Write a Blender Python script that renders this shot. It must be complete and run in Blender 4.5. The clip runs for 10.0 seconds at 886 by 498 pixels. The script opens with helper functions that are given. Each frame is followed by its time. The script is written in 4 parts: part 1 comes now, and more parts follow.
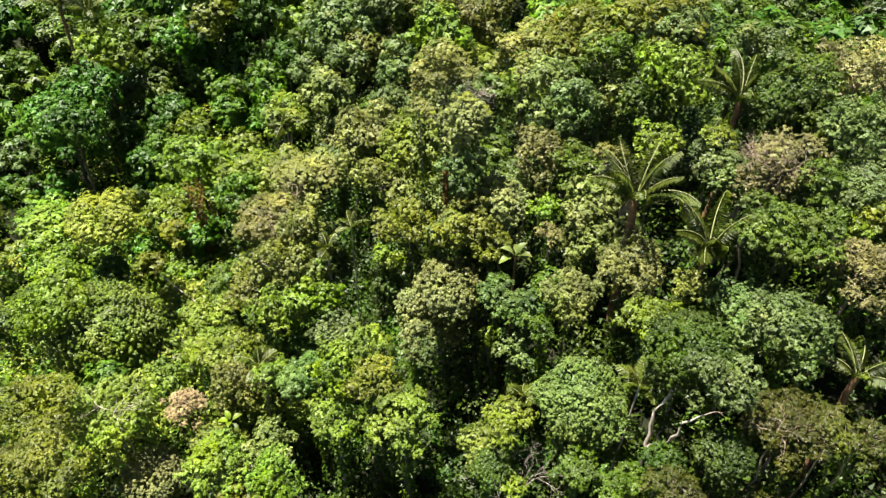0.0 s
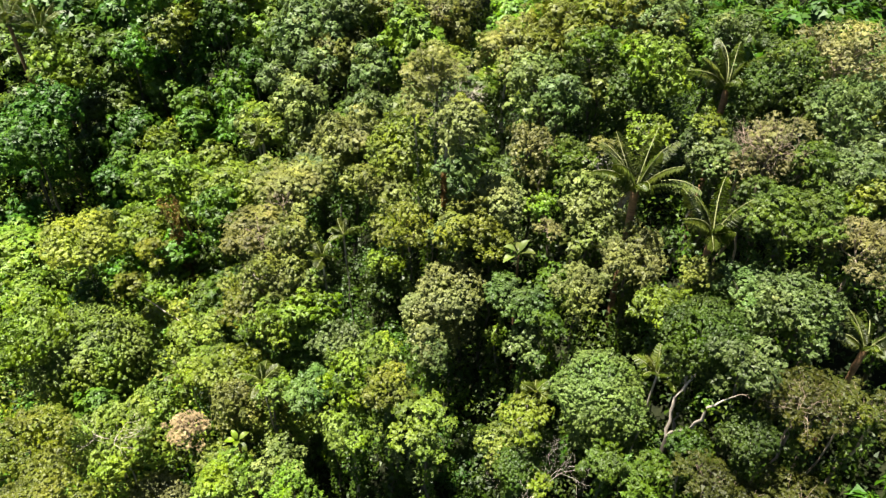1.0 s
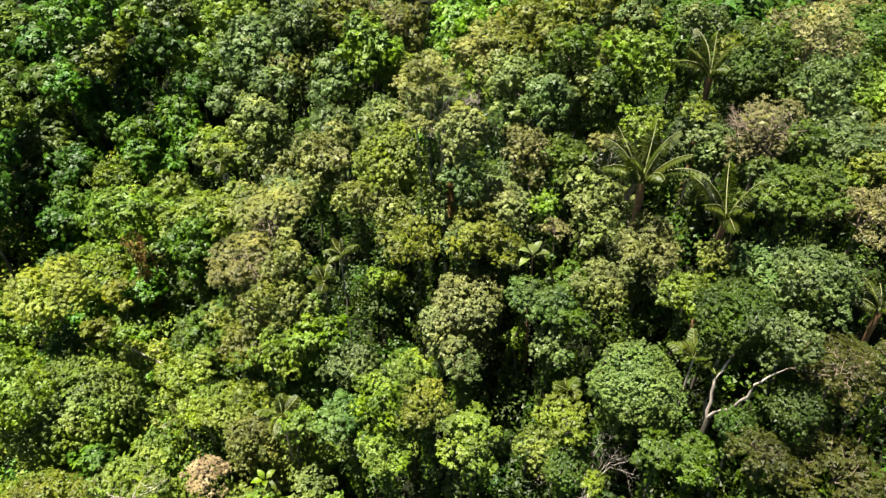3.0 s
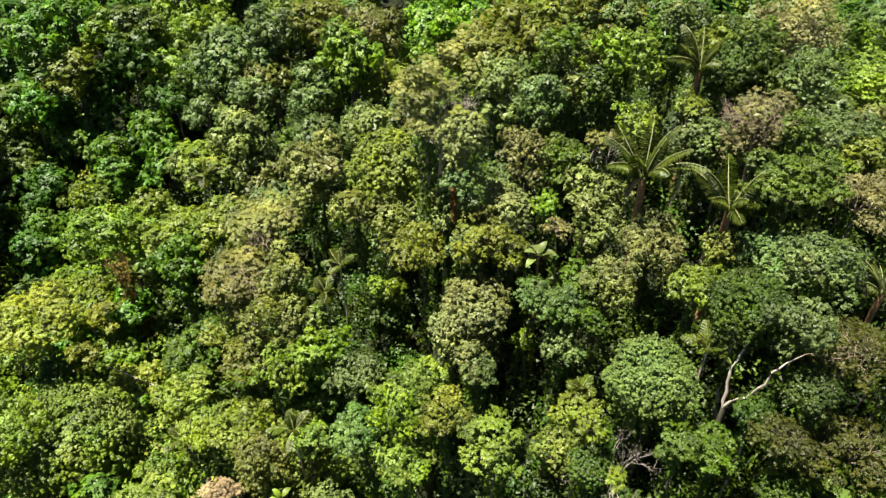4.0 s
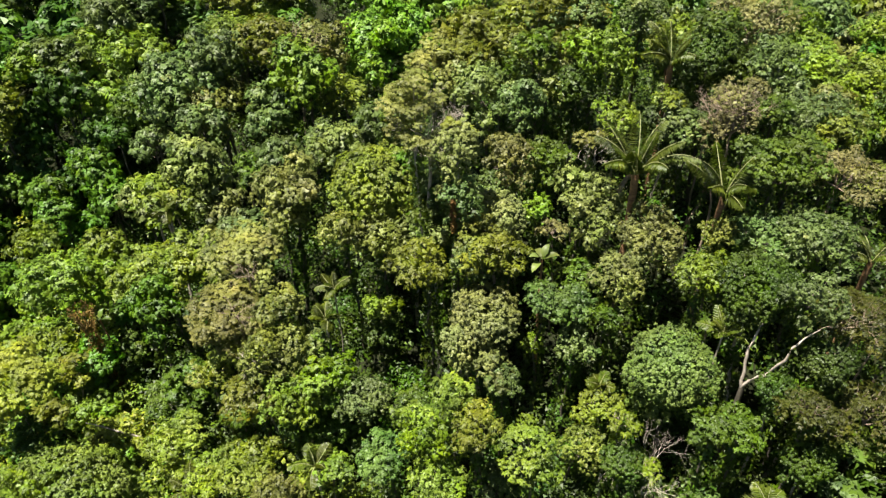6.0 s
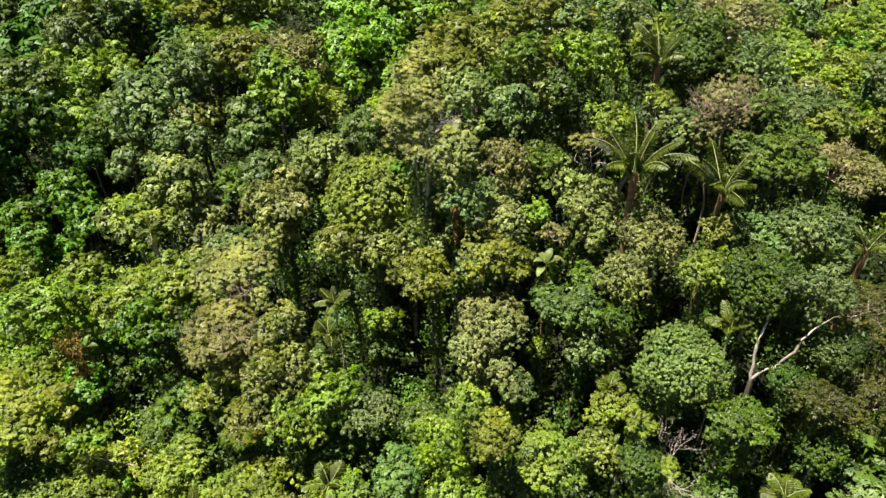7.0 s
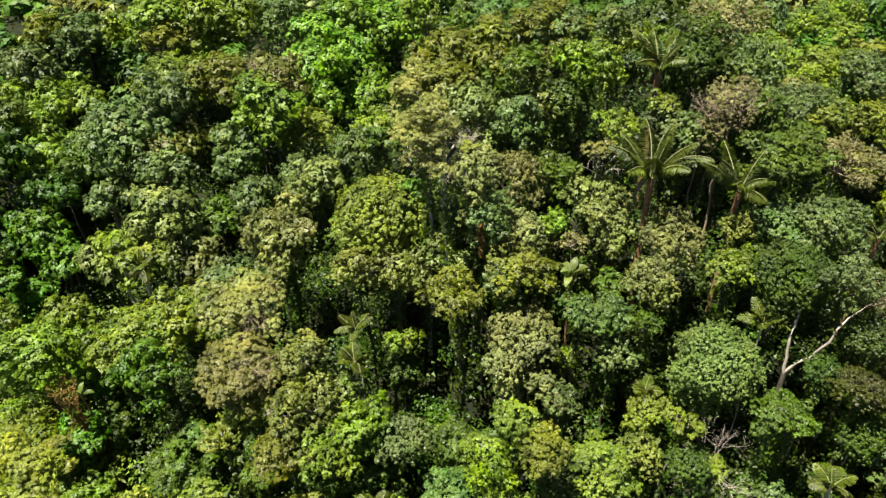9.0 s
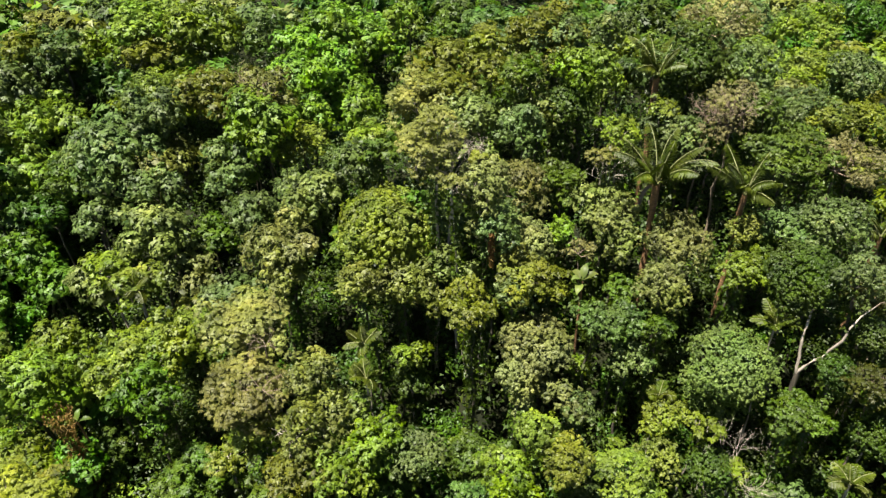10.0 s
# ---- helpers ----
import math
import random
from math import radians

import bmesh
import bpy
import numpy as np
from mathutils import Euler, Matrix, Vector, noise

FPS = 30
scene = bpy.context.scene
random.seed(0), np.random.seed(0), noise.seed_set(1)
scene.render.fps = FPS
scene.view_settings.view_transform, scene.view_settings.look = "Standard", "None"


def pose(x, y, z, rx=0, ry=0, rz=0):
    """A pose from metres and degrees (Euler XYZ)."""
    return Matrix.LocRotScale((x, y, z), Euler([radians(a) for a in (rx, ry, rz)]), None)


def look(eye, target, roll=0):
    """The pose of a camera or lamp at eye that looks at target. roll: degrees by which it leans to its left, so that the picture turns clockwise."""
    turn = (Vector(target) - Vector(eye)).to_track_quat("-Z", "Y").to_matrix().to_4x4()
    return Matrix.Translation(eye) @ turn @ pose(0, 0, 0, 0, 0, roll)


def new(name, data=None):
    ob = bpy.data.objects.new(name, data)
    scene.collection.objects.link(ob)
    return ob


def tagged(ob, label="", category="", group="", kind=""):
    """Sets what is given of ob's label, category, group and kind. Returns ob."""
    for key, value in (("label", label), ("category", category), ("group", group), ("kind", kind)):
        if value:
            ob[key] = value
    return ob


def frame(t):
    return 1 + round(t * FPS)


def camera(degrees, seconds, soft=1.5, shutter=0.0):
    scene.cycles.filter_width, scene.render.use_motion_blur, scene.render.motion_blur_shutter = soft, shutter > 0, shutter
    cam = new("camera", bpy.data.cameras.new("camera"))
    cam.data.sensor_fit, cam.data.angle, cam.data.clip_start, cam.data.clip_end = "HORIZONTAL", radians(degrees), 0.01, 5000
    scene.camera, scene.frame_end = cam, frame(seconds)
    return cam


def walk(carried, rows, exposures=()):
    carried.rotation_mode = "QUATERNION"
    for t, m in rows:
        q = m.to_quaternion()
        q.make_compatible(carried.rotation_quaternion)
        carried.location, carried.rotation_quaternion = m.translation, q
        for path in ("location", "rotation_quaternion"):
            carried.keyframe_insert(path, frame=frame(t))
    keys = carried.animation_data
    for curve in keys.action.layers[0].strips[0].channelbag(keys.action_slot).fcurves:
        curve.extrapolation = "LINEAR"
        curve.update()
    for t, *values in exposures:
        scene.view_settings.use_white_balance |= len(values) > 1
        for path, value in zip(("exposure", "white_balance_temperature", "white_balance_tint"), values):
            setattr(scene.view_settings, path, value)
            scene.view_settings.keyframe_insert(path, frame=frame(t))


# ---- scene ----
# camera and its way
cam = camera(63.8, 10.0, soft=1.35)
PATH = [
    (0, (0.243, -0.698, 49.358), (0.235, 0.853, 48.096), 0.6),
    (0.5, (-1.333, -0.55, 49.364), (-1.271, 1.0, 48.101), 0.3),
    (1, (-2.901, -0.352, 49.338), (-2.779, 1.195, 48.077), 0.1),
    (1.5, (-4.438, -0.056, 49.372), (-4.259, 1.487, 48.111), -0.1),
    (2, (-5.981, 0.276, 49.38), (-5.745, 1.813, 48.123), -0.2),
    (2.5, (-7.43, 0.693, 49.404), (-7.137, 2.222, 48.149), -0.4),
    (4, (-11.501, 2.194, 49.512), (-11.048, 3.688, 48.262), -1.1),
    (4.5, (-12.788, 2.803, 49.571), (-12.28, 4.281, 48.322), -1.2),
    (5, (-14.007, 3.468, 49.678), (-13.445, 4.927, 48.43), -1.4),
    (5.5, (-15.174, 4.155, 49.767), (-14.56, 5.593, 48.519), -1.6),
    (7, (-18.432, 6.565, 49.916), (-17.668, 7.937, 48.677), -2.1),
    (7.5, (-19.482, 7.386, 49.895), (-18.679, 8.741, 48.661), -2.2),
    (8, (-20.559, 8.252, 49.873), (-19.719, 9.589, 48.646), -2.3),
    (8.5, (-21.589, 9.131, 49.876), (-20.711, 10.45, 48.656), -2.3),
    (9, (-22.514, 10.029, 49.878), (-21.602, 11.331, 48.665), -2.4),
    (9.5, (-23.335, 10.942, 49.862), (-22.388, 12.226, 48.657), -2.4),
    (10, (-24.111, 11.833, 49.847), (-23.129, 13.099, 48.651), -2.5),
]
walk(cam, [(t, look(eye, target, roll)) for t, eye, target, roll in PATH],
     exposures=[(0, 2.05), (2.5, 1.93), (5, 1.83), (10, 1.71)])

# sky, sun, exposure
SUN = Vector((-0.25, 0.08, 0.96)).normalized()
world = bpy.data.worlds.new("sky")
scene.world = world
world.use_nodes = True
wn = world.node_tree.nodes
sky = wn.new("ShaderNodeTexSky")
sky.sky_type = "NISHITA"
sky.sun_disc = False
sky.sun_elevation = math.asin(SUN.z)
sky.sun_rotation = math.atan2(SUN.x, SUN.y)
wn["Background"].inputs["Strength"].default_value = 0.027
world.node_tree.links.new(sky.outputs["Color"], wn["Background"].inputs["Color"])
sun = new("sun", bpy.data.lights.new("sun", "SUN"))
sun.data.energy, sun.data.angle, sun.data.color = 5.3, radians(0.5), (1.0, 0.94, 0.82)
sun.matrix_world = look(SUN * 300, (0, 0, 0))


# materials
def leaf_material(name, dark, light, tip=None, rough=0.5, thin=0.24):
    """Leaves: every leaf a shade of its own between dark and light, in patches, with some of the tip colour."""
    dark, light, tip = [c and (c[0] * k * 1.04, c[1] * k, c[2] * k * (0.46 if light[2] > 0.36 * light[1] else 0.29)) for c, k in ((dark, 0.66), (light, 1.24), (tip, 1.24))]
    m = bpy.data.materials.new(name)
    m.use_nodes = True
    n, link = m.node_tree.nodes, m.node_tree.links.new
    geo, coord, info = n.new("ShaderNodeNewGeometry"), n.new("ShaderNodeTexCoord"), n.new("ShaderNodeObjectInfo")
    patch = n.new("ShaderNodeTexNoise")
    patch.inputs["Scale"].default_value, patch.inputs["Detail"].default_value = 0.55, 3.0
    link(coord.outputs["Object"], patch.inputs["Vector"])
    add = n.new("ShaderNodeMath")
    add.operation = "MULTIPLY_ADD"
    link(geo.outputs["Random Per Island"], add.inputs[0])
    add.inputs[1].default_value = 0.3
    shift = n.new("ShaderNodeMath")
    shift.operation = "MULTIPLY_ADD"
    link(patch.outputs["Fac"], shift.inputs[0])
    shift.inputs[1].default_value, shift.inputs[2].default_value = 1.8, -0.58
    link(shift.outputs[0], add.inputs[2])
    ramp = n.new("ShaderNodeValToRGB")
    ramp.color_ramp.elements[0].color = (*dark, 1)
    ramp.color_ramp.elements[1].color = (*light, 1)
    if tip:
        ramp.color_ramp.elements[1].position = 0.78
        ramp.color_ramp.elements.new(1.0).color = (*tip, 1)
    link(add.outputs[0], ramp.inputs["Fac"])
    hue = n.new("ShaderNodeHueSaturation")
    link(ramp.outputs["Color"], hue.inputs["Color"])
    # young and turning boughs lean to yellow or grey within one crown
    age = n.new("ShaderNodeTexNoise")
    age.noise_dimensions = "4D"
    age.inputs["Scale"].default_value, age.inputs["Detail"].default_value = 0.42, 2.0
    link(coord.outputs["Object"], age.inputs["Vector"])
    seed = n.new("ShaderNodeMath")
    seed.operation = "MULTIPLY"
    link(info.outputs["Random"], seed.inputs[0])
    seed.inputs[1].default_value = 40.0
    link(seed.outputs[0], age.inputs["W"])
    tone = n.new("ShaderNodeSeparateColor")
    link(age.outputs["Color"], tone.inputs[0])
    for inp, span, drift, channel in (("Hue", 0.024, 0.08, "Red"), ("Saturation", 0.0, 0.4, "Green"), ("Value", 0.36, 0.0, "Blue")):
        k, j = n.new("ShaderNodeMath"), n.new("ShaderNodeMath")
        k.operation = j.operation = "MULTIPLY_ADD"
        link(info.outputs["Random"], k.inputs[0])
        k.inputs[1].default_value, k.inputs[2].default_value = span, (0.5 if inp == "Hue" else 1.0) - span / 2 - drift / 2
        link(tone.outputs[channel], j.inputs[0])
        j.inputs[1].default_value = drift
        link(k.outputs[0], j.inputs[2])
        link(j.outputs[0], hue.inputs[inp])
    bsdf = n["Principled BSDF"]
    bsdf.inputs["Roughness"].default_value = rough
    bsdf.inputs["Specular IOR Level"].default_value = 0.3
    link(hue.outputs["Color"], bsdf.inputs["Base Color"])
    back = n.new("ShaderNodeBsdfTranslucent")
    warm = n.new("ShaderNodeMix")
    warm.data_type, warm.blend_type = "RGBA", "MULTIPLY"
    warm.inputs["Factor"].default_value = 1.0
    warm.inputs["B"].default_value = (1.25, 1.3, 0.5, 1)
    link(hue.outputs["Color"], warm.inputs["A"])
    link(warm.outputs["Result"], back.inputs["Color"])
    mix = n.new("ShaderNodeMixShader")
    mix.inputs["Fac"].default_value = thin
    link(bsdf.outputs[0], mix.inputs[1])
    link(back.outputs[0], mix.inputs[2])
    link(mix.outputs[0], n["Material Output"].inputs["Surface"])
    return m


def rough_material(name, dark, light, scale=3.0, rough=0.85, bump=0.4, stretch=(1, 1, 1), gloss=0.4):
    """Bark, soil and dry matter: two scales of stain and a fine relief."""
    m = bpy.data.materials.new(name)
    m.use_nodes = True
    n, link = m.node_tree.nodes, m.node_tree.links.new
    coord, mapping = n.new("ShaderNodeTexCoord"), n.new("ShaderNodeMapping")
    mapping.inputs["Scale"].default_value = stretch
    link(coord.outputs["Object"], mapping.inputs["Vector"])
    coarse, fine = n.new("ShaderNodeTexNoise"), n.new("ShaderNodeTexNoise")
    coarse.inputs["Scale"].default_value, fine.inputs["Scale"].default_value = scale, scale * 9
    coarse.inputs["Detail"].default_value = 6
    link(mapping.outputs[0], coarse.inputs["Vector"])
    link(mapping.outputs[0], fine.inputs["Vector"])
    mixed = n.new("ShaderNodeMath")
    mixed.operation = "MULTIPLY_ADD"
    link(fine.outputs["Fac"], mixed.inputs[0])
    mixed.inputs[1].default_value = 0.5
    link(coarse.outputs["Fac"], mixed.inputs[2])
    ramp = n.new("ShaderNodeValToRGB")
    ramp.color_ramp.elements[0].position, ramp.color_ramp.elements[1].position = 0.55, 0.95
    ramp.color_ramp.elements[0].color, ramp.color_ramp.elements[1].color = (*dark, 1), (*light, 1)
    link(mixed.outputs[0], ramp.inputs["Fac"])
    bsdf = n["Principled BSDF"]
    bsdf.inputs["Roughness"].default_value = rough
    bsdf.inputs["Specular IOR Level"].default_value = gloss
    link(ramp.outputs["Color"], bsdf.inputs["Base Color"])
    b = n.new("ShaderNodeBump")
    b.inputs["Strength"].default_value, b.inputs["Distance"].default_value = bump, 0.05
    link(mixed.outputs[0], b.inputs["Height"])
    link(b.outputs[0], bsdf.inputs["Normal"])
    return m


BARK = rough_material("grey_bark", (0.04, 0.034, 0.025), (0.12, 0.1, 0.075), 2.0, stretch=(2, 2, 0.5))
PALE = rough_material("pale_bark", (0.22, 0.18, 0.145), (0.48, 0.42, 0.35), 2.0, stretch=(2, 2, 0.6))
BROWN = rough_material("brown_bark", (0.11, 0.055, 0.025), (0.30, 0.17, 0.08), 3.0, stretch=(1, 1, 3))
TWIG = rough_material("dry_twig", (0.16, 0.115, 0.08), (0.33, 0.255, 0.19), 4.0)
# soil colour kept far below real earth so bare floor reads as shaded
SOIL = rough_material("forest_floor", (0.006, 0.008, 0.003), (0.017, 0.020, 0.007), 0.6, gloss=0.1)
FROND = leaf_material("palm_leaf", (0.024, 0.040, 0.012), (0.064, 0.088, 0.028), (0.16, 0.17, 0.085), 0.4, 0.22)
DRYFROND = rough_material("dry_palm_leaf", (0.13, 0.10, 0.07), (0.34, 0.28, 0.21), 5.0)
BROAD = leaf_material("broad_leaf", (0.035, 0.07, 0.025), (0.09, 0.13, 0.05), (0.15, 0.17, 0.09), 0.45, 0.25)
# undergrowth and climber greens darkened to put gap shade into the leaves
SHADE = leaf_material("undergrowth_leaf_shaded", (0.014, 0.032, 0.009), (0.036, 0.074, 0.017), None, 0.5, 0.3)
CLIMBER = leaf_material("climber_leaf_shaded", (0.018, 0.040, 0.010), (0.056, 0.096, 0.022), None, 0.45, 0.3)
RUST = leaf_material("dead_climber", (0.06, 0.035, 0.018), (0.17, 0.10, 0.05), None, 0.8, 0.15)
RIB = rough_material("leaf_rib", (0.11, 0.125, 0.045), (0.24, 0.25, 0.1), 4.0, 0.6)

# kind: leaf material, tuft spacing, leaf length, width to length, leaves looseness, bark, label
KINDS = {
    "bl": (leaf_material("leaf_blue_green", (0.024, 0.06, 0.022), (0.086, 0.15, 0.062)), 0.40, 0.23, 0.55, 1.0, BARK, "broadleaf rainforest tree with a dull blue-green crown"),
    "bp": (leaf_material("leaf_pale_blue_green", (0.036, 0.074, 0.026), (0.138, 0.2, 0.085)), 0.27, 0.155, 0.62, 0.7, BARK, "round dense tree with a cool blue-green crown"),
    "ol": (leaf_material("leaf_olive", (0.042, 0.058, 0.014), (0.125, 0.15, 0.035)), 0.36, 0.23, 0.5, 1.0, BARK, "rainforest tree with an olive-green crown"),
    "oy": (leaf_material("leaf_olive_yellow", (0.046, 0.072, 0.017), (0.13, 0.178, 0.05), (0.185, 0.21, 0.085)), 0.36, 0.22, 0.5, 1.1, PALE, "rainforest tree with a yellowish olive crown and pale twigs"),
    "go": (leaf_material("leaf_grey_olive", (0.04, 0.055, 0.018), (0.125, 0.15, 0.055), (0.19, 0.18, 0.09)), 0.34, 0.22, 0.55, 1.0, BARK, "rainforest tree with a grey-olive lumpy crown"),
    "gr": (leaf_material("leaf_grey_green", (0.026, 0.052, 0.024), (0.09, 0.14, 0.074), (0.165, 0.19, 0.125)), 0.34, 0.22, 0.55, 0.95, BARK, "rainforest tree with a grey-green fine-leaved crown"),
    "md": (leaf_material("leaf_mid_green", (0.022, 0.052, 0.011), (0.075, 0.125, 0.026)), 0.36, 0.22, 0.5, 0.9, BARK, "rainforest tree with a dense mid-green crown"),
    # a deep-green tree, its leaf colour lowered further for weak light
    "dk": (leaf_material("leaf_deep_green_shaded", (0.015, 0.036, 0.008), (0.048, 0.082, 0.018)), 0.27, 0.17, 0.5, 0.75, PALE, "tree with a dense deep-green cushioned crown"),
    "yg": (leaf_material("leaf_yellow_green", (0.038, 0.072, 0.013), (0.115, 0.178, 0.036), (0.175, 0.23, 0.06)), 0.37, 0.23, 0.55, 0.95, BARK, "rainforest tree with a fresh yellow-green crown"),
    "yb": (leaf_material("leaf_bright_green", (0.042, 0.084, 0.016), (0.132, 0.20, 0.045), (0.19, 0.25, 0.08)), 0.36, 0.235, 0.55, 0.9, BARK, "tree with a bright light-green sunlit crown"),
    "bg": (leaf_material("leaf_vivid_green", (0.021, 0.064, 0.010), (0.078, 0.172, 0.022)), 0.40, 0.26, 0.65, 0.9, BARK, "small tree draped in vivid green climbers"),
    "tn": (leaf_material("leaf_tan", (0.058, 0.066, 0.034), (0.172, 0.188, 0.088), (0.245, 0.24, 0.135)), 0.29, 0.17, 0.34, 1.0, PALE, "airy feathery tree with a tan-olive crown"),
    "bo": (leaf_material("leaf_brown_olive", (0.044, 0.055, 0.028), (0.13, 0.148, 0.078), (0.20, 0.20, 0.12)), 0.34, 0.21, 0.5, 1.1, BARK, "rainforest tree with a brownish olive crown in flower"),
    "cr": (leaf_material("leaf_cream_green", (0.055, 0.075, 0.045), (0.172, 0.202, 0.125), (0.25, 0.265, 0.18)), 0.29, 0.165, 0.6, 0.75, PALE, "tree with a pale cream-green lumpy crown"),
    "or": (leaf_material("leaf_golden_olive", (0.045, 0.06, 0.016), (0.127, 0.16, 0.044), (0.198, 0.203, 0.075)), 0.38, 0.24, 0.45, 1.1, BARK, "tree with a golden olive crown of young leaves"),
    "bd": (leaf_material("leaf_deep_vivid_green", (0.011, 0.041, 0.007), (0.046, 0.12, 0.015)), 0.40, 0.25, 0.65, 0.9, BARK, "small tree smothered in deep green climbers"),
    "vv": (leaf_material("leaf_sunlit_vine", (0.03, 0.08, 0.016), (0.112, 0.204, 0.042), (0.165, 0.25, 0.07)), 0.42, 0.28, 0.65, 0.9, BARK, "low tree buried under vivid sunlit vines"),
    "cl": (leaf_material("leaf_silver_green", (0.030, 0.055, 0.022), (0.128, 0.16, 0.082), (0.215, 0.23, 0.14)), 0.46, 0.28, 0.6, 1.25, BARK, "rainforest tree with separate tufts of large pale leaves"),
    "dr": (leaf_material("leaf_dry", (0.16, 0.125, 0.125), (0.33, 0.265, 0.27), (0.43, 0.35, 0.36), 0.7, 0.0), 0.25, 0.16, 0.22, 1.7, TWIG, "low dead bush of dense pinkish dry twigs and leaves"),
    "pk": (leaf_material("leaf_dusky", (0.056, 0.059, 0.042), (0.152, 0.152, 0.105), (0.225, 0.205, 0.145)), 0.32, 0.2, 0.4, 1.6, TWIG, "half-bare tree with dusky brown-pink foliage"),
}

# dull olive, with the leaf colour darkened for trees standing in shade
KINDS["dm"] = (leaf_material("leaf_dull_olive_shaded", (0.02, 0.027, 0.009), (0.052, 0.062, 0.02), (0.095, 0.093, 0.04)), 0.32, 0.2, 0.4, 1.5, TWIG, "thin feathery tree with dull olive foliage darkened for shade")
KINDS["yd"] = (leaf_material("leaf_soft_yellow_green", (0.048, 0.076, 0.02), (0.134, 0.19, 0.06), (0.182, 0.225, 0.095)), 0.34, 0.2, 0.55, 0.8, BARK, "broad domed tree with a dense yellow-green crown")
KINDS["ty"] = (leaf_material("leaf_yellow_tan", (0.066, 0.084, 0.022), (0.172, 0.197, 0.052), (0.225, 0.232, 0.085)), 0.29, 0.17, 0.36, 1.0, PALE, "feathery tree with a yellow-tan sunlit crown")
KINDS["mg"] = (leaf_material("leaf_soft_green", (0.034, 0.06, 0.018), (0.108, 0.155, 0.05), (0.16, 0.195, 0.08)), 0.33, 0.2, 0.55, 0.85, BARK, "wide low-domed tree with a soft light-green crown")


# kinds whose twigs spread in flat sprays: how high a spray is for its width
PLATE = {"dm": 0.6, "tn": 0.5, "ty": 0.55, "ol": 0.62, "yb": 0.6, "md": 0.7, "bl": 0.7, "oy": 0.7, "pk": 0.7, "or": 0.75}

# kinds with close round boughs
DENSE = ("bp", "cr", "dk", "yd", "mg")


# geometry helpers
rng = np.random.default_rng(7)


def unit(v):
    return v / np.maximum(np.linalg.norm(v, axis=-1, keepdims=True), 1e-9)


def mesh_of(name, verts, tris, material):
    me = bpy.data.meshes.new(name)
    verts, tris = np.asarray(verts, np.float32), np.asarray(tris, np.int32)
    me.vertices.add(len(verts))
    me.vertices.foreach_set("co", verts.ravel())
    me.loops.add(tris.size)
    me.loops.foreach_set("vertex_index", tris.ravel())
    me.polygons.add(len(tris))
    me.polygons.foreach_set("loop_start", np.arange(0, tris.size, 3, dtype=np.int32))
    me.polygons.foreach_set("loop_total", np.full(len(tris), 3, np.int32))
    me.update(calc_edges=True)
    me.materials.append(material)
    return me


def part(name, verts, tris, material, parent, label=""):
    ob = new(name, mesh_of(name, verts, tris, material))
    ob.parent = parent
    return tagged(ob, label)


def leaves(p, normal, along, length, width, fold=0.18, droop=0.12):
    """Two-sided folded blades: centre, normal, tip direction, length and width of each."""
    normal = unit(normal)
    along = unit(along - normal * np.sum(along * normal, 1, keepdims=True))
    side = np.cross(normal, along)
    L, W = length[:, None], width[:, None]
    v = np.stack([p - along * L * 0.5,
                  p + side * W * 0.5 + normal * W * fold - along * L * 0.02,
                  p + along * L * 0.5 - normal * L * droop,
                  p - side * W * 0.5 + normal * W * fold - along * L * 0.02], 1).reshape(-1, 3)
    k = np.arange(len(p), dtype=np.int32)[:, None] * 4
    return v, np.concatenate([k + [0, 2, 1], k + [0, 3, 2]], 0)


def slivers(p, normal, along, length, width):
    """Small leaves, one triangle each."""
    normal = unit(normal)
    along = unit(along - normal * np.sum(along * normal, 1, keepdims=True))
    side = np.cross(normal, along)
    L, W = length[:, None], width[:, None]
    v = np.stack([p - along * L * 0.45 - side * W * 0.5, p - along * L * 0.45 + side * W * 0.5, p + along * L * 0.55], 1).reshape(-1, 3)
    return v, np.arange(len(p) * 3, dtype=np.int32).reshape(-1, 3)


def tube(points, radii, sides=6):
    points = np.asarray(points, float)
    d = unit(np.gradient(points, axis=0))
    ref = np.where(np.abs(d[:, 2:3]) > 0.9, [[1.0, 0, 0]], [[0, 0, 1.0]])
    a = unit(np.cross(d, ref))
    b = np.cross(d, a)
    ang = np.linspace(0, 2 * math.pi, sides, endpoint=False)
    ring = np.cos(ang)[None, :, None] * a[:, None] + np.sin(ang)[None, :, None] * b[:, None]
    v = (points[:, None] + ring * np.asarray(radii, float)[:, None, None]).reshape(-1, 3)
    f = []
    for i in range(len(points) - 1):
        for j in range(sides):
            p, q = i * sides + j, i * sides + (j + 1) % sides
            f += [(p, q, q + sides), (p, q + sides, p + sides)]
    return v, np.array(f, np.int32)


def joined(pieces):
    vs, fs, k = [], [], 0
    for v, f in pieces:
        vs.append(v)
        fs.append(f + k)
        k += len(v)
    return np.concatenate(vs), np.concatenate(fs)


def wander(a, b, n, amount):
    """A crooked line from a to b."""
    a, b = np.asarray(a, float), np.asarray(b, float)
    s = np.linspace(0, 1, n)[:, None]
    j = rng.normal(0, amount, (n, 3)) * np.sin(np.pi * s)
    return a + (b - a) * s + j


# the hillside: a ridge that climbs away, a gully beside it
HILL = ((4.3, -2.7, -6.3, 2.2, -0.8, -0.8), (4, -6.3, 2.8, 8.3, -2.2, 0.1), (-2.7, -9.3, 7.9, 5.2, 1.8, 2.8), (-3.2, -2.4, 1.3, -6.6, 1.3, 2), (3, 7.8, 4.7, -1.5, 0.7, 0.6))


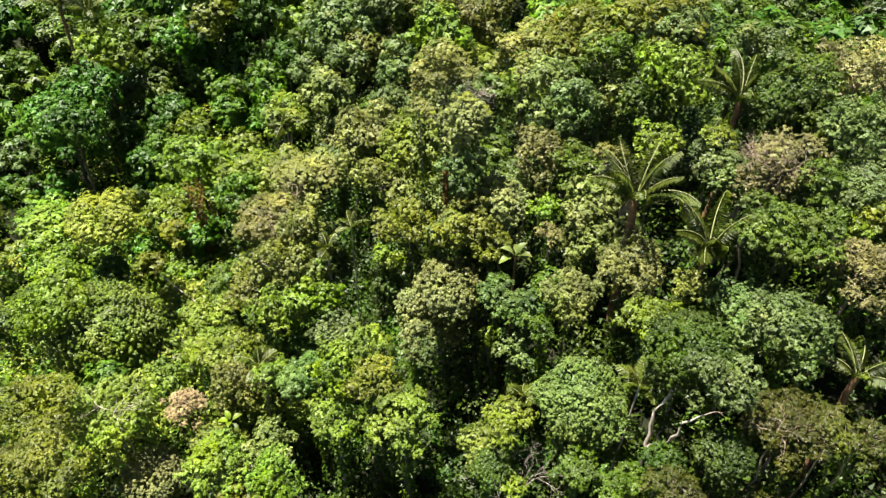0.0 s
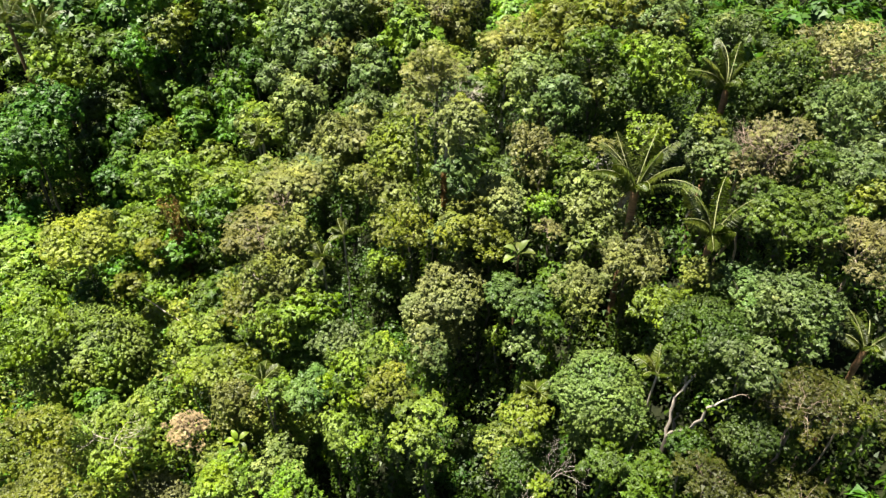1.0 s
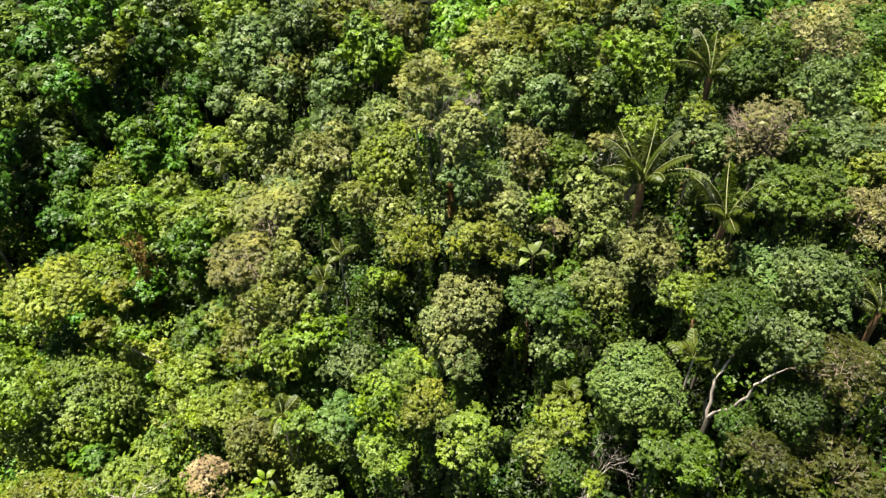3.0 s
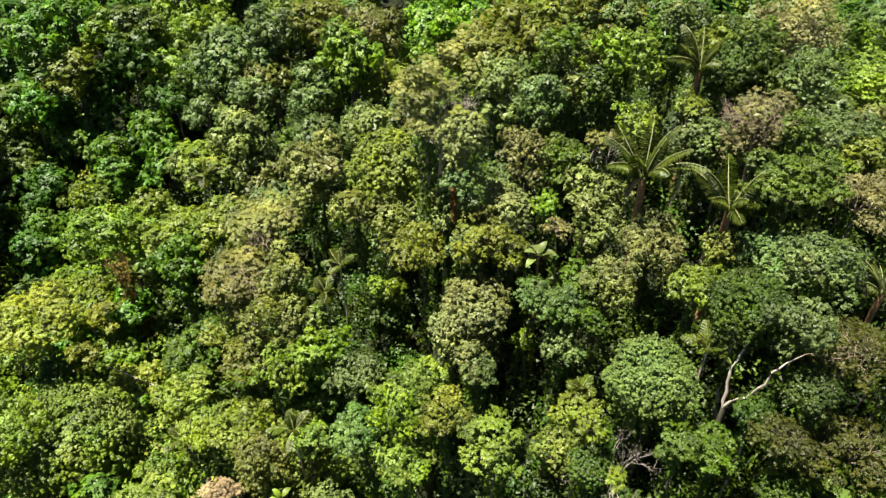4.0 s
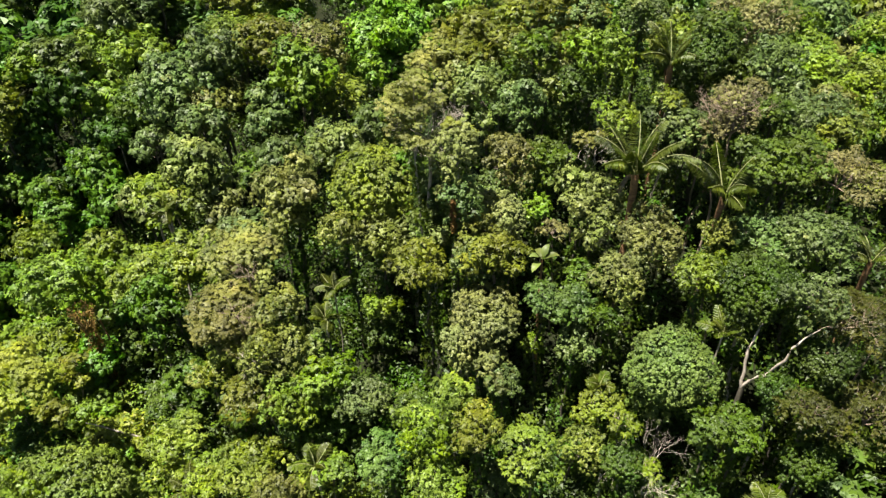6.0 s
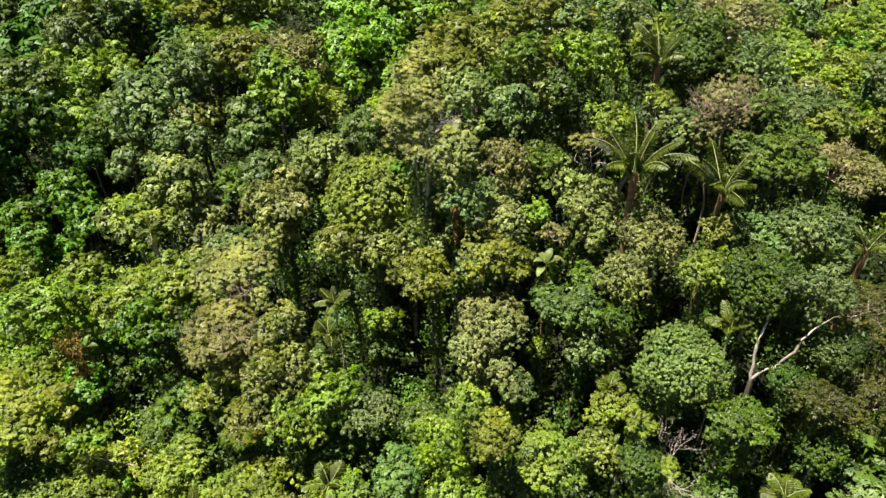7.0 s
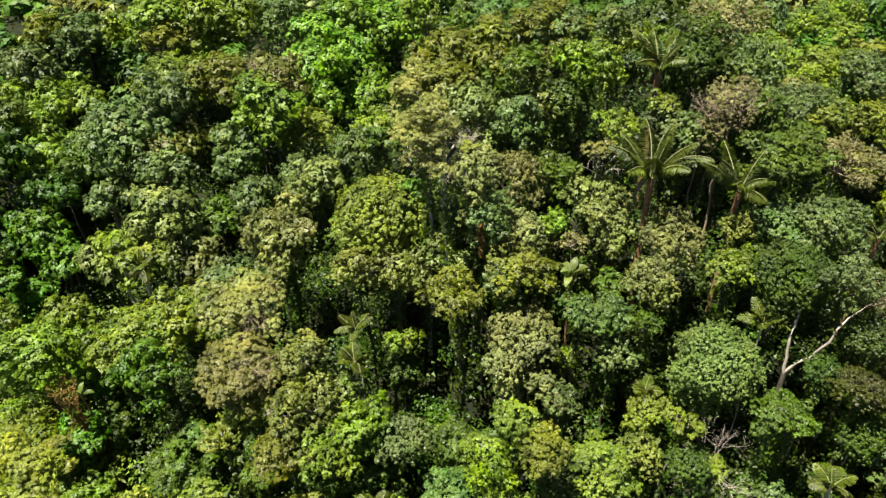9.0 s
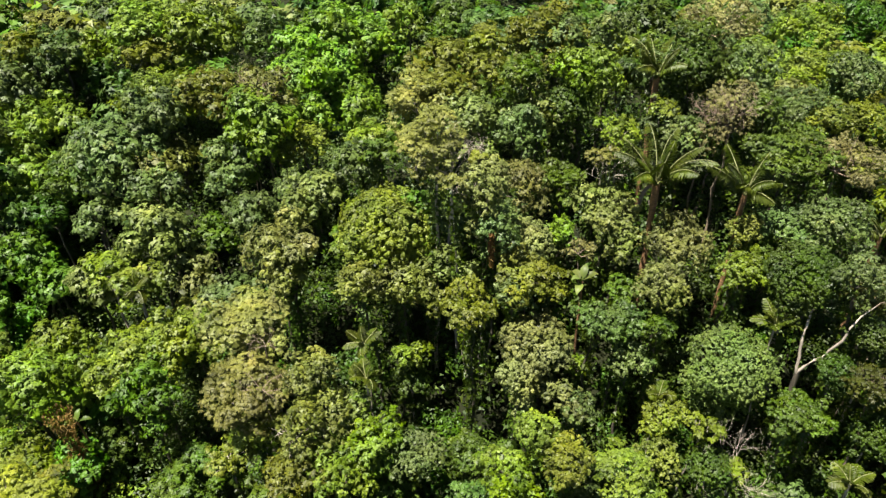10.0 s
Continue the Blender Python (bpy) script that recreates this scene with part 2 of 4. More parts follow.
def canopy(x, y):
    z = 16.0
    for j, row in enumerate(HILL):
        for i, a in enumerate(row):
            z = z + a * np.exp(-((x + 50 - 25 * i) ** 2 + (y - 10 - 25 * j) ** 2) / 968.0)
    return z


def ground_height(x, y):
    return canopy(x, y) - 13.0


def build_ground():
    near = np.arange(-130.0, 131.0, 3.0)
    far = np.array([400.0, 1500.0, 4000.0])
    line = np.concatenate([-far[::-1], near, far])
    x, y = np.meshgrid(line, line + 45.0)
    z = ground_height(x, y) + 0.25 * np.sin(x * 0.9 + 2 * np.sin(y * 0.37)) * np.cos(y * 0.8)
    n = len(line)
    v = np.stack([x, y, z], -1).reshape(-1, 3)
    i = np.arange(n * n).reshape(n, n)
    a, b, c, d = i[:-1, :-1].ravel(), i[:-1, 1:].ravel(), i[1:, 1:].ravel(), i[1:, :-1].ravel()
    t = np.concatenate([np.stack([a, b, c], 1), np.stack([a, c, d], 1)])
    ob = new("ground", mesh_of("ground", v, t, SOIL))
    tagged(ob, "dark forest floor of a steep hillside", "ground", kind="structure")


build_ground()


# trees
PLANTED = []


def crown_geometry(kind, R, H, grain, skirt):
    """Leaf tufts over overlapping boughs: a dome of them, and lower ones that reach down the trunk."""
    material, spacing, leaf, ratio, loose, bark, label = KINDS[kind]
    leaf, s = leaf * grain * 0.82, spacing * grain
    dense = kind in DENSE
    # boughs on a lobed dome, one on top
    n = int(np.clip((9 if dense else 7) + 1.3 * R + rng.integers(-1, 2), 7, 15))
    k = np.arange(n) + 0.5
    cosp = 0.97 - k / n * 1.12
    phi = k * 2.39996 + rng.uniform(0, 6.28)
    sinp = np.sqrt(1 - cosp ** 2)
    way = unit(np.stack([np.cos(phi) * sinp, np.sin(phi) * sinp, cosp], 1) + rng.normal(0, 0.08 if dense else 0.26, (n, 3)))
    span = R * (rng.uniform(0.44, 0.52, n) if dense else rng.uniform(0.27, 0.5, n))
    reach = (R - span) * (rng.uniform(0.94, 1.04, n) if dense else rng.uniform(0.72, 1.25, n))
    centre = way * reach[:, None] * (1, 1, H / R)
    if not dense:
        centre[1:, 2] += rng.normal(0, 0.16 * H, n - 1)
    tall = span * min(1.0, 0.55 + 0.45 * H / R) * PLATE.get(kind, 0.95)
    # lower boughs
    m = int(6 + 1.6 * R)
    a = rng.uniform(0, 6.283, m)
    depth = np.linspace(0.1, 1.0, m) ** 1.3 * (skirt - 0.6)
    r = R * (rng.uniform(0.42, 0.84, m) if dense else rng.uniform(0.4, 1.12, m)) * (1 - 0.18 * depth)
    low = np.stack([np.cos(a) * r, np.sin(a) * r, -depth * H], 1)
    lspan = R * rng.uniform(0.24, 0.44, m) * (0.84 / np.maximum(0.84, r / R)) ** 2
    if not dense:
        # a few stray boughs that break the outline
        b = rng.uniform(0, 6.283, 4)
        low[-4:] = np.stack([np.cos(b) * R * 0.98, np.sin(b) * R * 0.98, H * rng.uniform(-0.3, 0.55, 4)], 1)
        lspan[-4:] = R * rng.uniform(0.15, 0.26, 4)
    centre = np.concatenate([centre, low])
    span, tall = np.concatenate([span, lspan]), np.concatenate([tall, lspan * 1.15])
    centre[:, :2] *= rng.uniform(0.88, 1.14, 2)
    # tufts over the boughs, none inside another bough
    area = 4 * math.pi * ((span ** 1.6 * tall ** 1.6 * 2 + span ** 3.2) / 3) ** (1 / 1.6)
    count = np.maximum(6, (area / (s * s) * np.where(np.arange(len(span)) < n, 0.9, 0.62)).astype(int))
    idx = np.repeat(np.arange(len(span)), count)
    d = unit(rng.normal(0, 1, (len(idx), 3)) + (0, 0, 0.35))
    lump = 1 + 0.13 * np.sin(d[:, 0] * 7 + idx * 1.3) * np.sin(d[:, 1] * 7 + idx * 2.1) + rng.normal(0, 0.055, len(idx)) + np.where(rng.uniform(0, 1, len(idx)) < 0.12, rng.uniform(0.05, 0.32, len(idx)), 0.0)
    axes = np.stack([span, span, tall], 1)
    p = centre[idx] + d * axes[idx] * lump[:, None]
    q = (p[:, None] - centre[None]) / axes[None]
    inside = np.sum(q * q, 2) < 0.72
    inside[np.arange(len(idx)), idx] = False
    keep = ~inside.any(1) & (rng.uniform(0, 1, len(idx)) < np.where(d[:, 2] < -0.35, 0.3, 1.0))
    p, d, idx = p[keep], unit(d[keep] / axes[idx[keep]]), idx[keep]
    # leaves round each tuft
    per = max(5, int(round(0.105 / loose * s * s / (0.5 * leaf * leaf * ratio) * 10)))
    t = np.repeat(np.arange(len(p)), per)
    big = rng.uniform(0.55, 1.25, len(p))[t]
    flatness = PLATE.get(kind, 1.0)
    e = unit(rng.normal(0, 1, (len(t), 3)) + d[t] * 0.55 + (0, 0, 0.25))
    at = p[t] + e * (s * 0.55 * big * rng.uniform(0.25, 1.0, len(t)))[:, None] * (2 - flatness ** 0.5, 2 - flatness ** 0.5, flatness)
    far = min(1.0, max(0.0, grain - 0.95) / 0.5)
    normal = unit(e * (0.75 - 0.35 * far) + d[t] * (0.35 + 0.5 * far) + (0, 0, 1.15 - 0.7 * flatness) + rng.normal(0, 0.3 - 0.1 * far, (len(t), 3)))
    length = leaf * rng.uniform(0.7, 1.3, len(t)) * (0.6 + 0.4 * big)
    outer = slivers(at, normal, e + rng.normal(0, 0.5, (len(t), 3)) - (0, 0, 0.2), length, length * ratio * rng.uniform(0.9, 1.3, len(t)))
    # old leaves inside, that close the crown
    w = np.maximum(8, (area / (0.28 if grain < 1.2 else 0.5 if grain < 2 else 1.3)).astype(int))
    i = np.repeat(np.arange(len(span)), w)
    f = unit(rng.normal(0, 1, (len(i), 3)) + (0, 0, 0.3))
    length = rng.uniform(0.4, 0.7, len(i)) * min(1.0, 0.3 + 0.12 * R if grain < 1.2 else 0.5 + 0.2 * R)
    inner = slivers(centre[i] + f * axes[i] * 0.74, f, rng.normal(0, 1, (len(i), 3)), length, length * 0.8)
    return joined([outer, inner]), centre[:n], span[:n]


def climbers(root, low, high, spread):
    """Leafy climbers that clothe a trunk between two heights."""
    n = int(55 * (high[2] - low[2]) * spread)
    s = rng.uniform(0, 1, n)
    a = rng.uniform(0, 6.283, n)
    r = spread * (0.45 + 0.55 * np.sin(s * 9 + rng.uniform(0, 6)) ** 2) * rng.uniform(0.4, 1.0, n)
    d = np.stack([np.cos(a), np.sin(a), 0.3 + 0 * a], 1)
    p = low + (high - low) * s[:, None] + d * r[:, None]
    L = 0.3 * rng.uniform(0.7, 1.4, n)
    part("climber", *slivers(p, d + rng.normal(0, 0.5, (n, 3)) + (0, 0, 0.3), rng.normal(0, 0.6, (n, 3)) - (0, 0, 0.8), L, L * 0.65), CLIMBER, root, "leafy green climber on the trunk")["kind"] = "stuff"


def tree(kind, x, y, z, R, flat, grain=None, skirt=None):
    """A tree whose crown, R wide and R * flat high each way, has its middle at x, y, z."""
    material, clump, leaf, ratio, loose, bark, label = KINDS[kind]
    skirt = skirt or (1.8 if kind in ("dm", "tn", "ty") else 2.4)
    R *= 1.02
    PLANTED.append((x, y, R))
    g = float(ground_height(x, y))
    z = max(z, g + R * flat + 1.5)
    H = R * flat
    if grain is None:
        grain = 0.78 + 0.0152 * max(0.0, y - 22)
    root = new("tree")
    root.location = (x, y, g)
    tagged(root, label, "tree", "rainforest trees")
    (v, f), centre, size = crown_geometry(kind, R, H, grain, skirt)
    up = np.array((0, 0, z - g))
    part("crown", v + up, f, material, root)
    # trunk
    fork = up + (rng.normal(0, 0.1 * R), rng.normal(0, 0.1 * R), -0.62 * H)
    base = np.array((rng.normal(0, 0.5), rng.normal(0, 0.5), -0.3))
    girth = 0.035 + 0.034 * R
    line = wander(base, fork, 7, 0.16)
    part("trunk", *tube(line, np.linspace(girth * 1.5, girth * 0.8, 7), 8), bark, root)
    bare = fork[2] - 0.55 * H * (skirt - 1)
    if bare > 2.5 and y < 62:
        climbers(root, line[1], fork, 0.55 + 0.12 * R)
    # limbs reach into the clumps
    many = min(len(centre), 5 if loose < 1.3 else 9)
    for i in rng.choice(len(centre), many, replace=False):
        end = up + centre[i] + np.array((0, 0, 0.25 if loose > 1.3 else 0.1)) * size[i]
        mid = fork * 0.45 + end * 0.55 - (0, 0, 0.12 * H)
        pts = np.stack([fork, (fork + mid) / 2 + rng.normal(0, 0.1, 3), mid + rng.normal(0, 0.12, 3), end])
        limb = [tube(pts, np.array((0.62, 0.45, 0.3, 0.1)) * girth, 4)]
        for _ in range(0 if loose < 1.05 or kind == "cl" else 2 if loose < 1.3 else 4):
            tip = end + unit(rng.normal(0, 1, 3)) * size[i] * rng.uniform(0.6, 1.05) + (0, 0, 0.1)
            limb.append(tube(np.stack([mid, (mid + tip) / 2 + rng.normal(0, 0.1, 3), tip]), np.array((0.28, 0.2, 0.06)) * girth, 4))
        part("limb", *joined(limb), bark, root)
    return root


def frond_geometry(L, rise, droop, leaflet, pairs, hang, width):
    """A feather leaf that springs from the origin along +x: its rachis and its two rows of leaflets."""
    n = 12
    s = np.linspace(0, 1, n)
    a = rise - droop * s ** 1.4
    step = L / (n - 1)
    pts = np.stack([np.cumsum(np.cos(a)) * step - np.cos(a[0]) * step, rng.normal(0, 0.01) * s ** 2 * L, np.cumsum(np.sin(a)) * step - np.sin(a[0]) * step], 1)
    rachis = tube(pts, 0.05 * (1 - 0.85 * s) * (0.4 + 0.12 * L) + 0.006, 5)
    u = np.linspace(0.14, 0.99, pairs)
    p = np.stack([np.interp(u, s, pts[:, k]) for k in range(3)], 1)
    ang = np.interp(u, s, a)
    d = np.stack([np.cos(ang), 0 * u, np.sin(ang)], 1)
    up = np.stack([-np.sin(ang), 0 * u, np.cos(ang)], 1)
    ll = leaflet * (np.sin(np.pi * (0.12 + 0.82 * u)) ** 0.7) * rng.uniform(0.85, 1.1, pairs)
    rows = []
    for sign in (-1, 1):
        side = np.array((0, sign, 0.0))
        h = hang + rng.normal(0, 0.12, pairs)[:, None]
        along = unit(side * 0.9 + d * 0.45 - up * h * 0.5 - np.array((0, 0, 1.0)) * h * 0.6)
        normal = unit(np.cross(along, d) * -sign)
        normal = np.where(normal[:, 2:3] < 0, -normal, normal)
        rows.append(leaves(p + along * ll[:, None] * 0.5, normal, along, ll, np.full(pairs, width), 0.1, 0.16))
    return rachis, joined(rows)


def palm(label, x, y, z, L, count, trunk=0.2, leaflet=0.75, pairs=46, hang=0.5, width=0.085, turn=0.0, flat=0.0, bark=BROWN, dry=0, lean=(0, 0)):
    """A palm whose heart stands at x, y, z, with feather leaves L long."""
    g = float(ground_height(x, y))
    root = new("palm")
    root.location = (x, y, g)
    tagged(root, label, "palm", "palms")
    heart = np.array((0, 0, z - g))
    base = np.array((lean[0], lean[1], -0.3))
    line = wander(base, heart, 9, 0.06)
    s = np.linspace(0, 1, 9)
    part("trunk", *tube(line, trunk * (1.15 - 0.3 * s + 0.25 * (s > 0.85)), 9), bark, root)
    PLANTED.append((x, y, L * 0.33))
    for i in range(count):
        k = i / max(1, count - 1)
        rise = radians(88 - (34 + flat) * k ** 0.8 + rng.normal(0, 5))
        old = i >= count - dry
        if old:
            rise = radians(-35)
        size = L * rng.uniform(0.86, 1.1) * (0.5 if old else 0.72 + 0.28 * min(1, 2.2 * k + 0.2))
        rachis, blades = frond_geometry(size, rise, radians(34 + 44 * k), leaflet * size / L, pairs, hang, width)
        az = turn + i * 2.39996 + rng.normal(0, 0.12)
        m = np.array(Matrix.Rotation(az, 3, "Z") @ Matrix.Rotation(rng.normal(0, 0.3), 3, "X"))
        off = heart + np.array((math.cos(az), math.sin(az), 0)) * trunk * 0.6
        frond = part("frond", rachis[0] @ m.T + off, rachis[1], RIB if not old else BROWN, root, "dry brown hanging frond" if old else "")
        part("blade", blades[0] @ m.T + off, blades[1], DRYFROND if old else FROND, frond)
    return root


def big_leaf_plant(label, x, y, z, L, count, turn=0.0, spread=62, material=None):
    """A plant with a few broad paddle leaves on stalks round a stem; z is where the stalks spring."""
    g = float(ground_height(x, y))
    root = new("broad_leaf_plant")
    root.location = (x, y, g)
    tagged(root, label, "plant", "broad-leaved plants")
    heart = np.array((0, 0, z - g))
    part("stem", *tube(wander((0.2, 0.1, -0.3), heart, 6, 0.08), np.linspace(0.13, 0.07, 6), 7), BROWN, root)
    for i in range(count):
        k = i / max(1, count - 1)
        n, w = 9, 5
        s = np.linspace(0, 1, n)
        a = radians(78 - spread * k) - radians(75) * s ** 1.5
        r = np.cumsum(np.cos(a)) * L / n
        h = np.cumsum(np.sin(a)) * L / n
        half = 0.185 * L * np.sin(np.pi * np.clip((s - 0.16) / 0.84, 0, 1) ** 0.75) ** 0.8 + 0.02
        c = np.linspace(-1, 1, w)
        v = np.stack([np.repeat(r, w), (half[:, None] * c).ravel(), (h[:, None] + 0.28 * half[:, None] * np.abs(c) + rng.normal(0, 0.012, (n, w))).ravel()], 1)
        ids = np.arange(n * w).reshape(n, w)
        p, q, t, u = ids[:-1, :-1].ravel(), ids[:-1, 1:].ravel(), ids[1:, 1:].ravel(), ids[1:, :-1].ravel()
        f = np.concatenate([np.stack([p, q, t], 1), np.stack([p, t, u], 1)])
        m = np.array(Matrix.Rotation(turn + i * 2.4 + rng.normal(0, 0.15), 3, "Z"))
        part("leaf", v @ m.T + heart, f, material or BROAD, root)
    PLANTED.append((x, y, L * 0.4))
    return root


def branches(start, way, length, radius, depth, out):
    """A crooked limb and the ones that fork from it."""
    start, way = np.asarray(start, float), unit(np.asarray(way, float))
    n = 5
    pts = [start]
    d = way
    for _ in range(n - 1):
        d = unit(d + rng.normal(0, 0.22, 3) + (0, 0, 0.05))
        pts.append(pts[-1] + d * length / (n - 1))
    out.append(tube(np.array(pts), np.linspace(radius, radius * 0.55, n), 5 if depth > 1 else 4))
    if depth > 0:
        for i in range(2, n):
            for _ in range(1 if i < n - 1 else 2):
                branches(pts[i], d + rng.normal(0, 0.65, 3), length * rng.uniform(0.5, 0.75), radius * 0.5, depth - 1, out)


def bare_tree(label, x, y, z, R, material, girth=0.12, limbs=5, depth=2, up=0.5, fine=1.0):
    """A leafless tree with its fork at x, y, z."""
    g = float(ground_height(x, y))
    root = new("bare_tree")
    root.location = (x, y, g)
    tagged(root, label, "tree", "bare trees")
    fork = np.array((0, 0, z - g))
    part("trunk", *tube(wander((rng.normal(0, 0.4), 0.3, -0.3), fork, 8, 0.15), np.linspace(girth * 1.4, girth, 8), 8), material, root)
    for i in range(limbs):
        a = i * 6.283 / limbs + rng.normal(0, 0.3)
        out = []
        branches(fork, (math.cos(a), math.sin(a), up + rng.normal(0, 0.2)), R * 0.6, girth * 0.6 * fine, depth, out)
        part("limb", *joined(out), material, root)
    PLANTED.append((x, y, R * 0.4))
    return root


# crowns of the canopy
# dm and some dk crowns here carry the ridge's shade in their leaf colour
tree("dk", 11.9, 17.6, 15.2, 1.4, 0.7)
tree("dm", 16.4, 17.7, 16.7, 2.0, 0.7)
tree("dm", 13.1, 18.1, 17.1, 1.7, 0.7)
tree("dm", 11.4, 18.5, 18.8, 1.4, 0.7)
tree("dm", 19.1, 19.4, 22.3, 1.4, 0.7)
tree("dk", 13.7, 19.6, 20.2, 1.4, 0.7)
tree("md", 8.9, 20.2, 16.4, 1.1, 0.8)
tree("dk", 11.4, 20.5, 18.4, 1.1, 0.8)
tree("md", 7.2, 20.7, 17.1, 1.2, 0.8)
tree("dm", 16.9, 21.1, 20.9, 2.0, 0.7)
tree("gr", 13.4, 21.5, 23.5, 1.7, 0.7)
tree("oy", 4.2, 21.6, 14.3, 0.7, 0.8)
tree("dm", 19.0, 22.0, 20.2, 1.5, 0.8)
tree("dk", 3.1, 22.6, 14.4, 1.3, 0.8)
tree("oy", 3.5, 23.7, 16.6, 0.9, 0.8)
tree("yg", -9.8, 23.8, 11.4, 1.6, 0.8)
tree("ol", -24.6, 24.4, 11.4, 2.6, 0.6)
tree("dk", 12.7, 24.5, 22.2, 2.3, 0.8)
tree("yb", -2.0, 24.6, 15.9, 1.7, 0.9)
tree("bp", 8.0, 25.1, 17.2, 2.55, 1)
tree("gr", 18.1, 25.4, 23.2, 2.2, 0.65)
tree("go", 2.4, 25.7, 12.4, 1.5, 0.9)
tree("oy", 4.4, 26.8, 14.0, 1.4, 0.8)
tree("gr", -2.3, 27.1, 9.8, 1.7, 0.9)
tree("or", -4.1, 27.1, 16.4, 1.2, 0.9)
tree("yg", 11.4, 27.2, 21.7, 1.6, 0.7)
tree("oy", -6.4, 27.2, 12.9, 1.7, 0.9)
tree("yb", -14.8, 27.3, 8.1, 2.2, 0.7)
tree("pk", 22.0, 27.4, 25.3, 2.0, 0.8)
tree("or", -3.9, 27.6, 16.4, 1.5, 0.9)
tree("gr", 17.0, 27.8, 22.1, 2.1, 0.6)
tree("cl", -11.7, 28.3, 8.4, 1.7, 0.8)
tree("cr", -20.6, 28.4, 4.1, 2.1, 0.7)
tree("ol", -26.8, 28.8, 11.3, 2.7, 0.6)
tree("gr", -1.2, 29.0, 17.1, 0.9, 1)
tree("md", 5.7, 29.0, 19.4, 0.8, 0.8)
tree("yg", -6.5, 29.4, 15.4, 1.7, 0.8)
tree("yg", -4.6, 29.5, 17.4, 1.3, 0.9)
tree("oy", -16.0, 29.6, 6.7, 1.8, 0.8)
tree("oy", -21.6, 29.8, 3.3, 1.9, 0.8)
tree("cl", -1.5, 29.8, 17.3, 1.2, 0.8)
tree("md", 18.6, 29.8, 25.8, 2.5, 0.75)
tree("bl", -8.7, 29.9, 13.3, 1.7, 0.9)
tree("gr", 4.6, 30.0, 16.4, 1.4, 0.9)
tree("bo", 7.7, 30.5, 20.6, 1.7, 0.8)
tree("ol", 25.1, 30.6, 26.4, 1.8, 0.7)
tree("oy", -23.2, 30.8, 8.4, 3.1, 0.7)
tree("yg", 22.7, 30.8, 25.8, 1.1, 0.6)
tree("bl", 4.8, 31.0, 19.1, 1.5, 0.8)
tree("yb", -11.9, 31.5, 11.8, 1.2, 0.8)
tree("ol", 36.5, 31.8, 21.9, 2.1, 0.7)
tree("bo", 11.2, 32.1, 21.2, 2.2, 0.75)
tree("yb", -10.4, 32.2, 7.0, 1.2, 0.9)
tree("bl", 3.4, 32.2, 19.2, 1.1, 0.9)
tree("gr", 24.1, 32.4, 26.6, 2.2, 0.55)
tree("md", 6.8, 32.5, 19.4, 1.2, 0.8)
tree("yg", 3.2, 32.8, 14.5, 0.7, 0.8)
tree("md", 21.3, 33.3, 27.4, 1.3, 0.8)
tree("cr", -1.8, 33.5, 16.6, 1.3, 0.9)
tree("yg", -12.2, 33.7, 9.6, 1.5, 0.9)
tree("oy", -12.3, 33.9, 5.8, 1.9, 0.8)
tree("oy", -14.2, 34.1, 6.1, 1.8, 0.8)
tree("cr", 0.4, 34.3, 17.2, 2.3, 0.9)
tree("gr", 39.1, 34.4, 23.5, 2.1, 0.7)
tree("gr", 38.9, 34.5, 24.0, 2.3, 0.7)
tree("pk", 20.2, 35.0, 27.7, 1.7, 0.8)
tree("md", -4.7, 35.2, 10.0, 1.4, 0.9)
tree("yg", 39.5, 35.3, 20.9, 2.7, 0.6)
tree("cl", 9.4, 35.3, 20.7, 1.5, 0.9)
tree("ol", 3.2, 35.9, 20.1, 1.4, 0.8)
tree("gr", 0.1, 36.1, 20.5, 1.1, 0.9)
tree("or", 1.2, 36.1, 21.0, 1.8, 0.8)
tree("gr", 23.9, 36.3, 28.9, 1.8, 0.8)
tree("cl", 9.0, 36.5, 22.0, 1.2, 0.9)
tree("gr", -7.9, 36.7, 10.9, 1.8, 0.8)
tree("oy", -16.5, 36.8, 7.6, 2.5, 0.8)
tree("pk", 7.1, 36.9, 20.3, 0.9, 0.8)
tree("or", -2.8, 37.2, 20.8, 1.9, 0.8)
tree("cl", 11.0, 37.3, 21.3, 1.7, 0.9)
tree("yg", -22.7, 38.0, 3.7, 1.8, 0.8)
tree("cl", 9.9, 38.2, 22.2, 1.7, 0.9)
tree("md", 22.9, 38.4, 27.9, 2.1, 0.8)
tree("yg", 6.8, 38.5, 21.0, 1.1, 0.8)
tree("yg", -12.6, 38.5, 11.4, 2.2, 0.8)
tree("yb", 41.3, 38.6, 22.4, 3.4, 0.6)
tree("md", -10.2, 38.7, 7.7, 2.7, 0.9)
tree("oy", 17.3, 38.9, 26.7, 1.0, 0.8)
tree("vv", -10.0, 39.1, 12.1, 2.4, 0.7)
tree("dk", 20.7, 39.1, 28.6, 2.2, 0.9)
tree("cr", 4.1, 39.4, 20.9, 2.0, 0.8)
tree("oy", 13.7, 39.7, 25.5, 1.5, 0.9)
tree("tn", -1.5, 39.9, 27.8, 0.7, 0.8)
tree("md", 21.8, 39.9, 30.5, 1.9, 0.8)
tree("yb", 35.7, 40.0, 22.9, 2.1, 0.7)
tree("cr", 1.4, 40.3, 26.3, 1.7, 1.1)
tree("ol", -14.4, 40.4, 11.3, 2.2, 0.8)
tree("pk", 25.9, 40.7, 30.3, 2.4, 0.8)
tree("md", 9.1, 40.9, 23.4, 1.7, 0.8)
tree("yb", 35.2, 41.0, 24.4, 2.3, 0.6)
tree("go", -12.3, 41.2, 13.2, 2.2, 0.9)
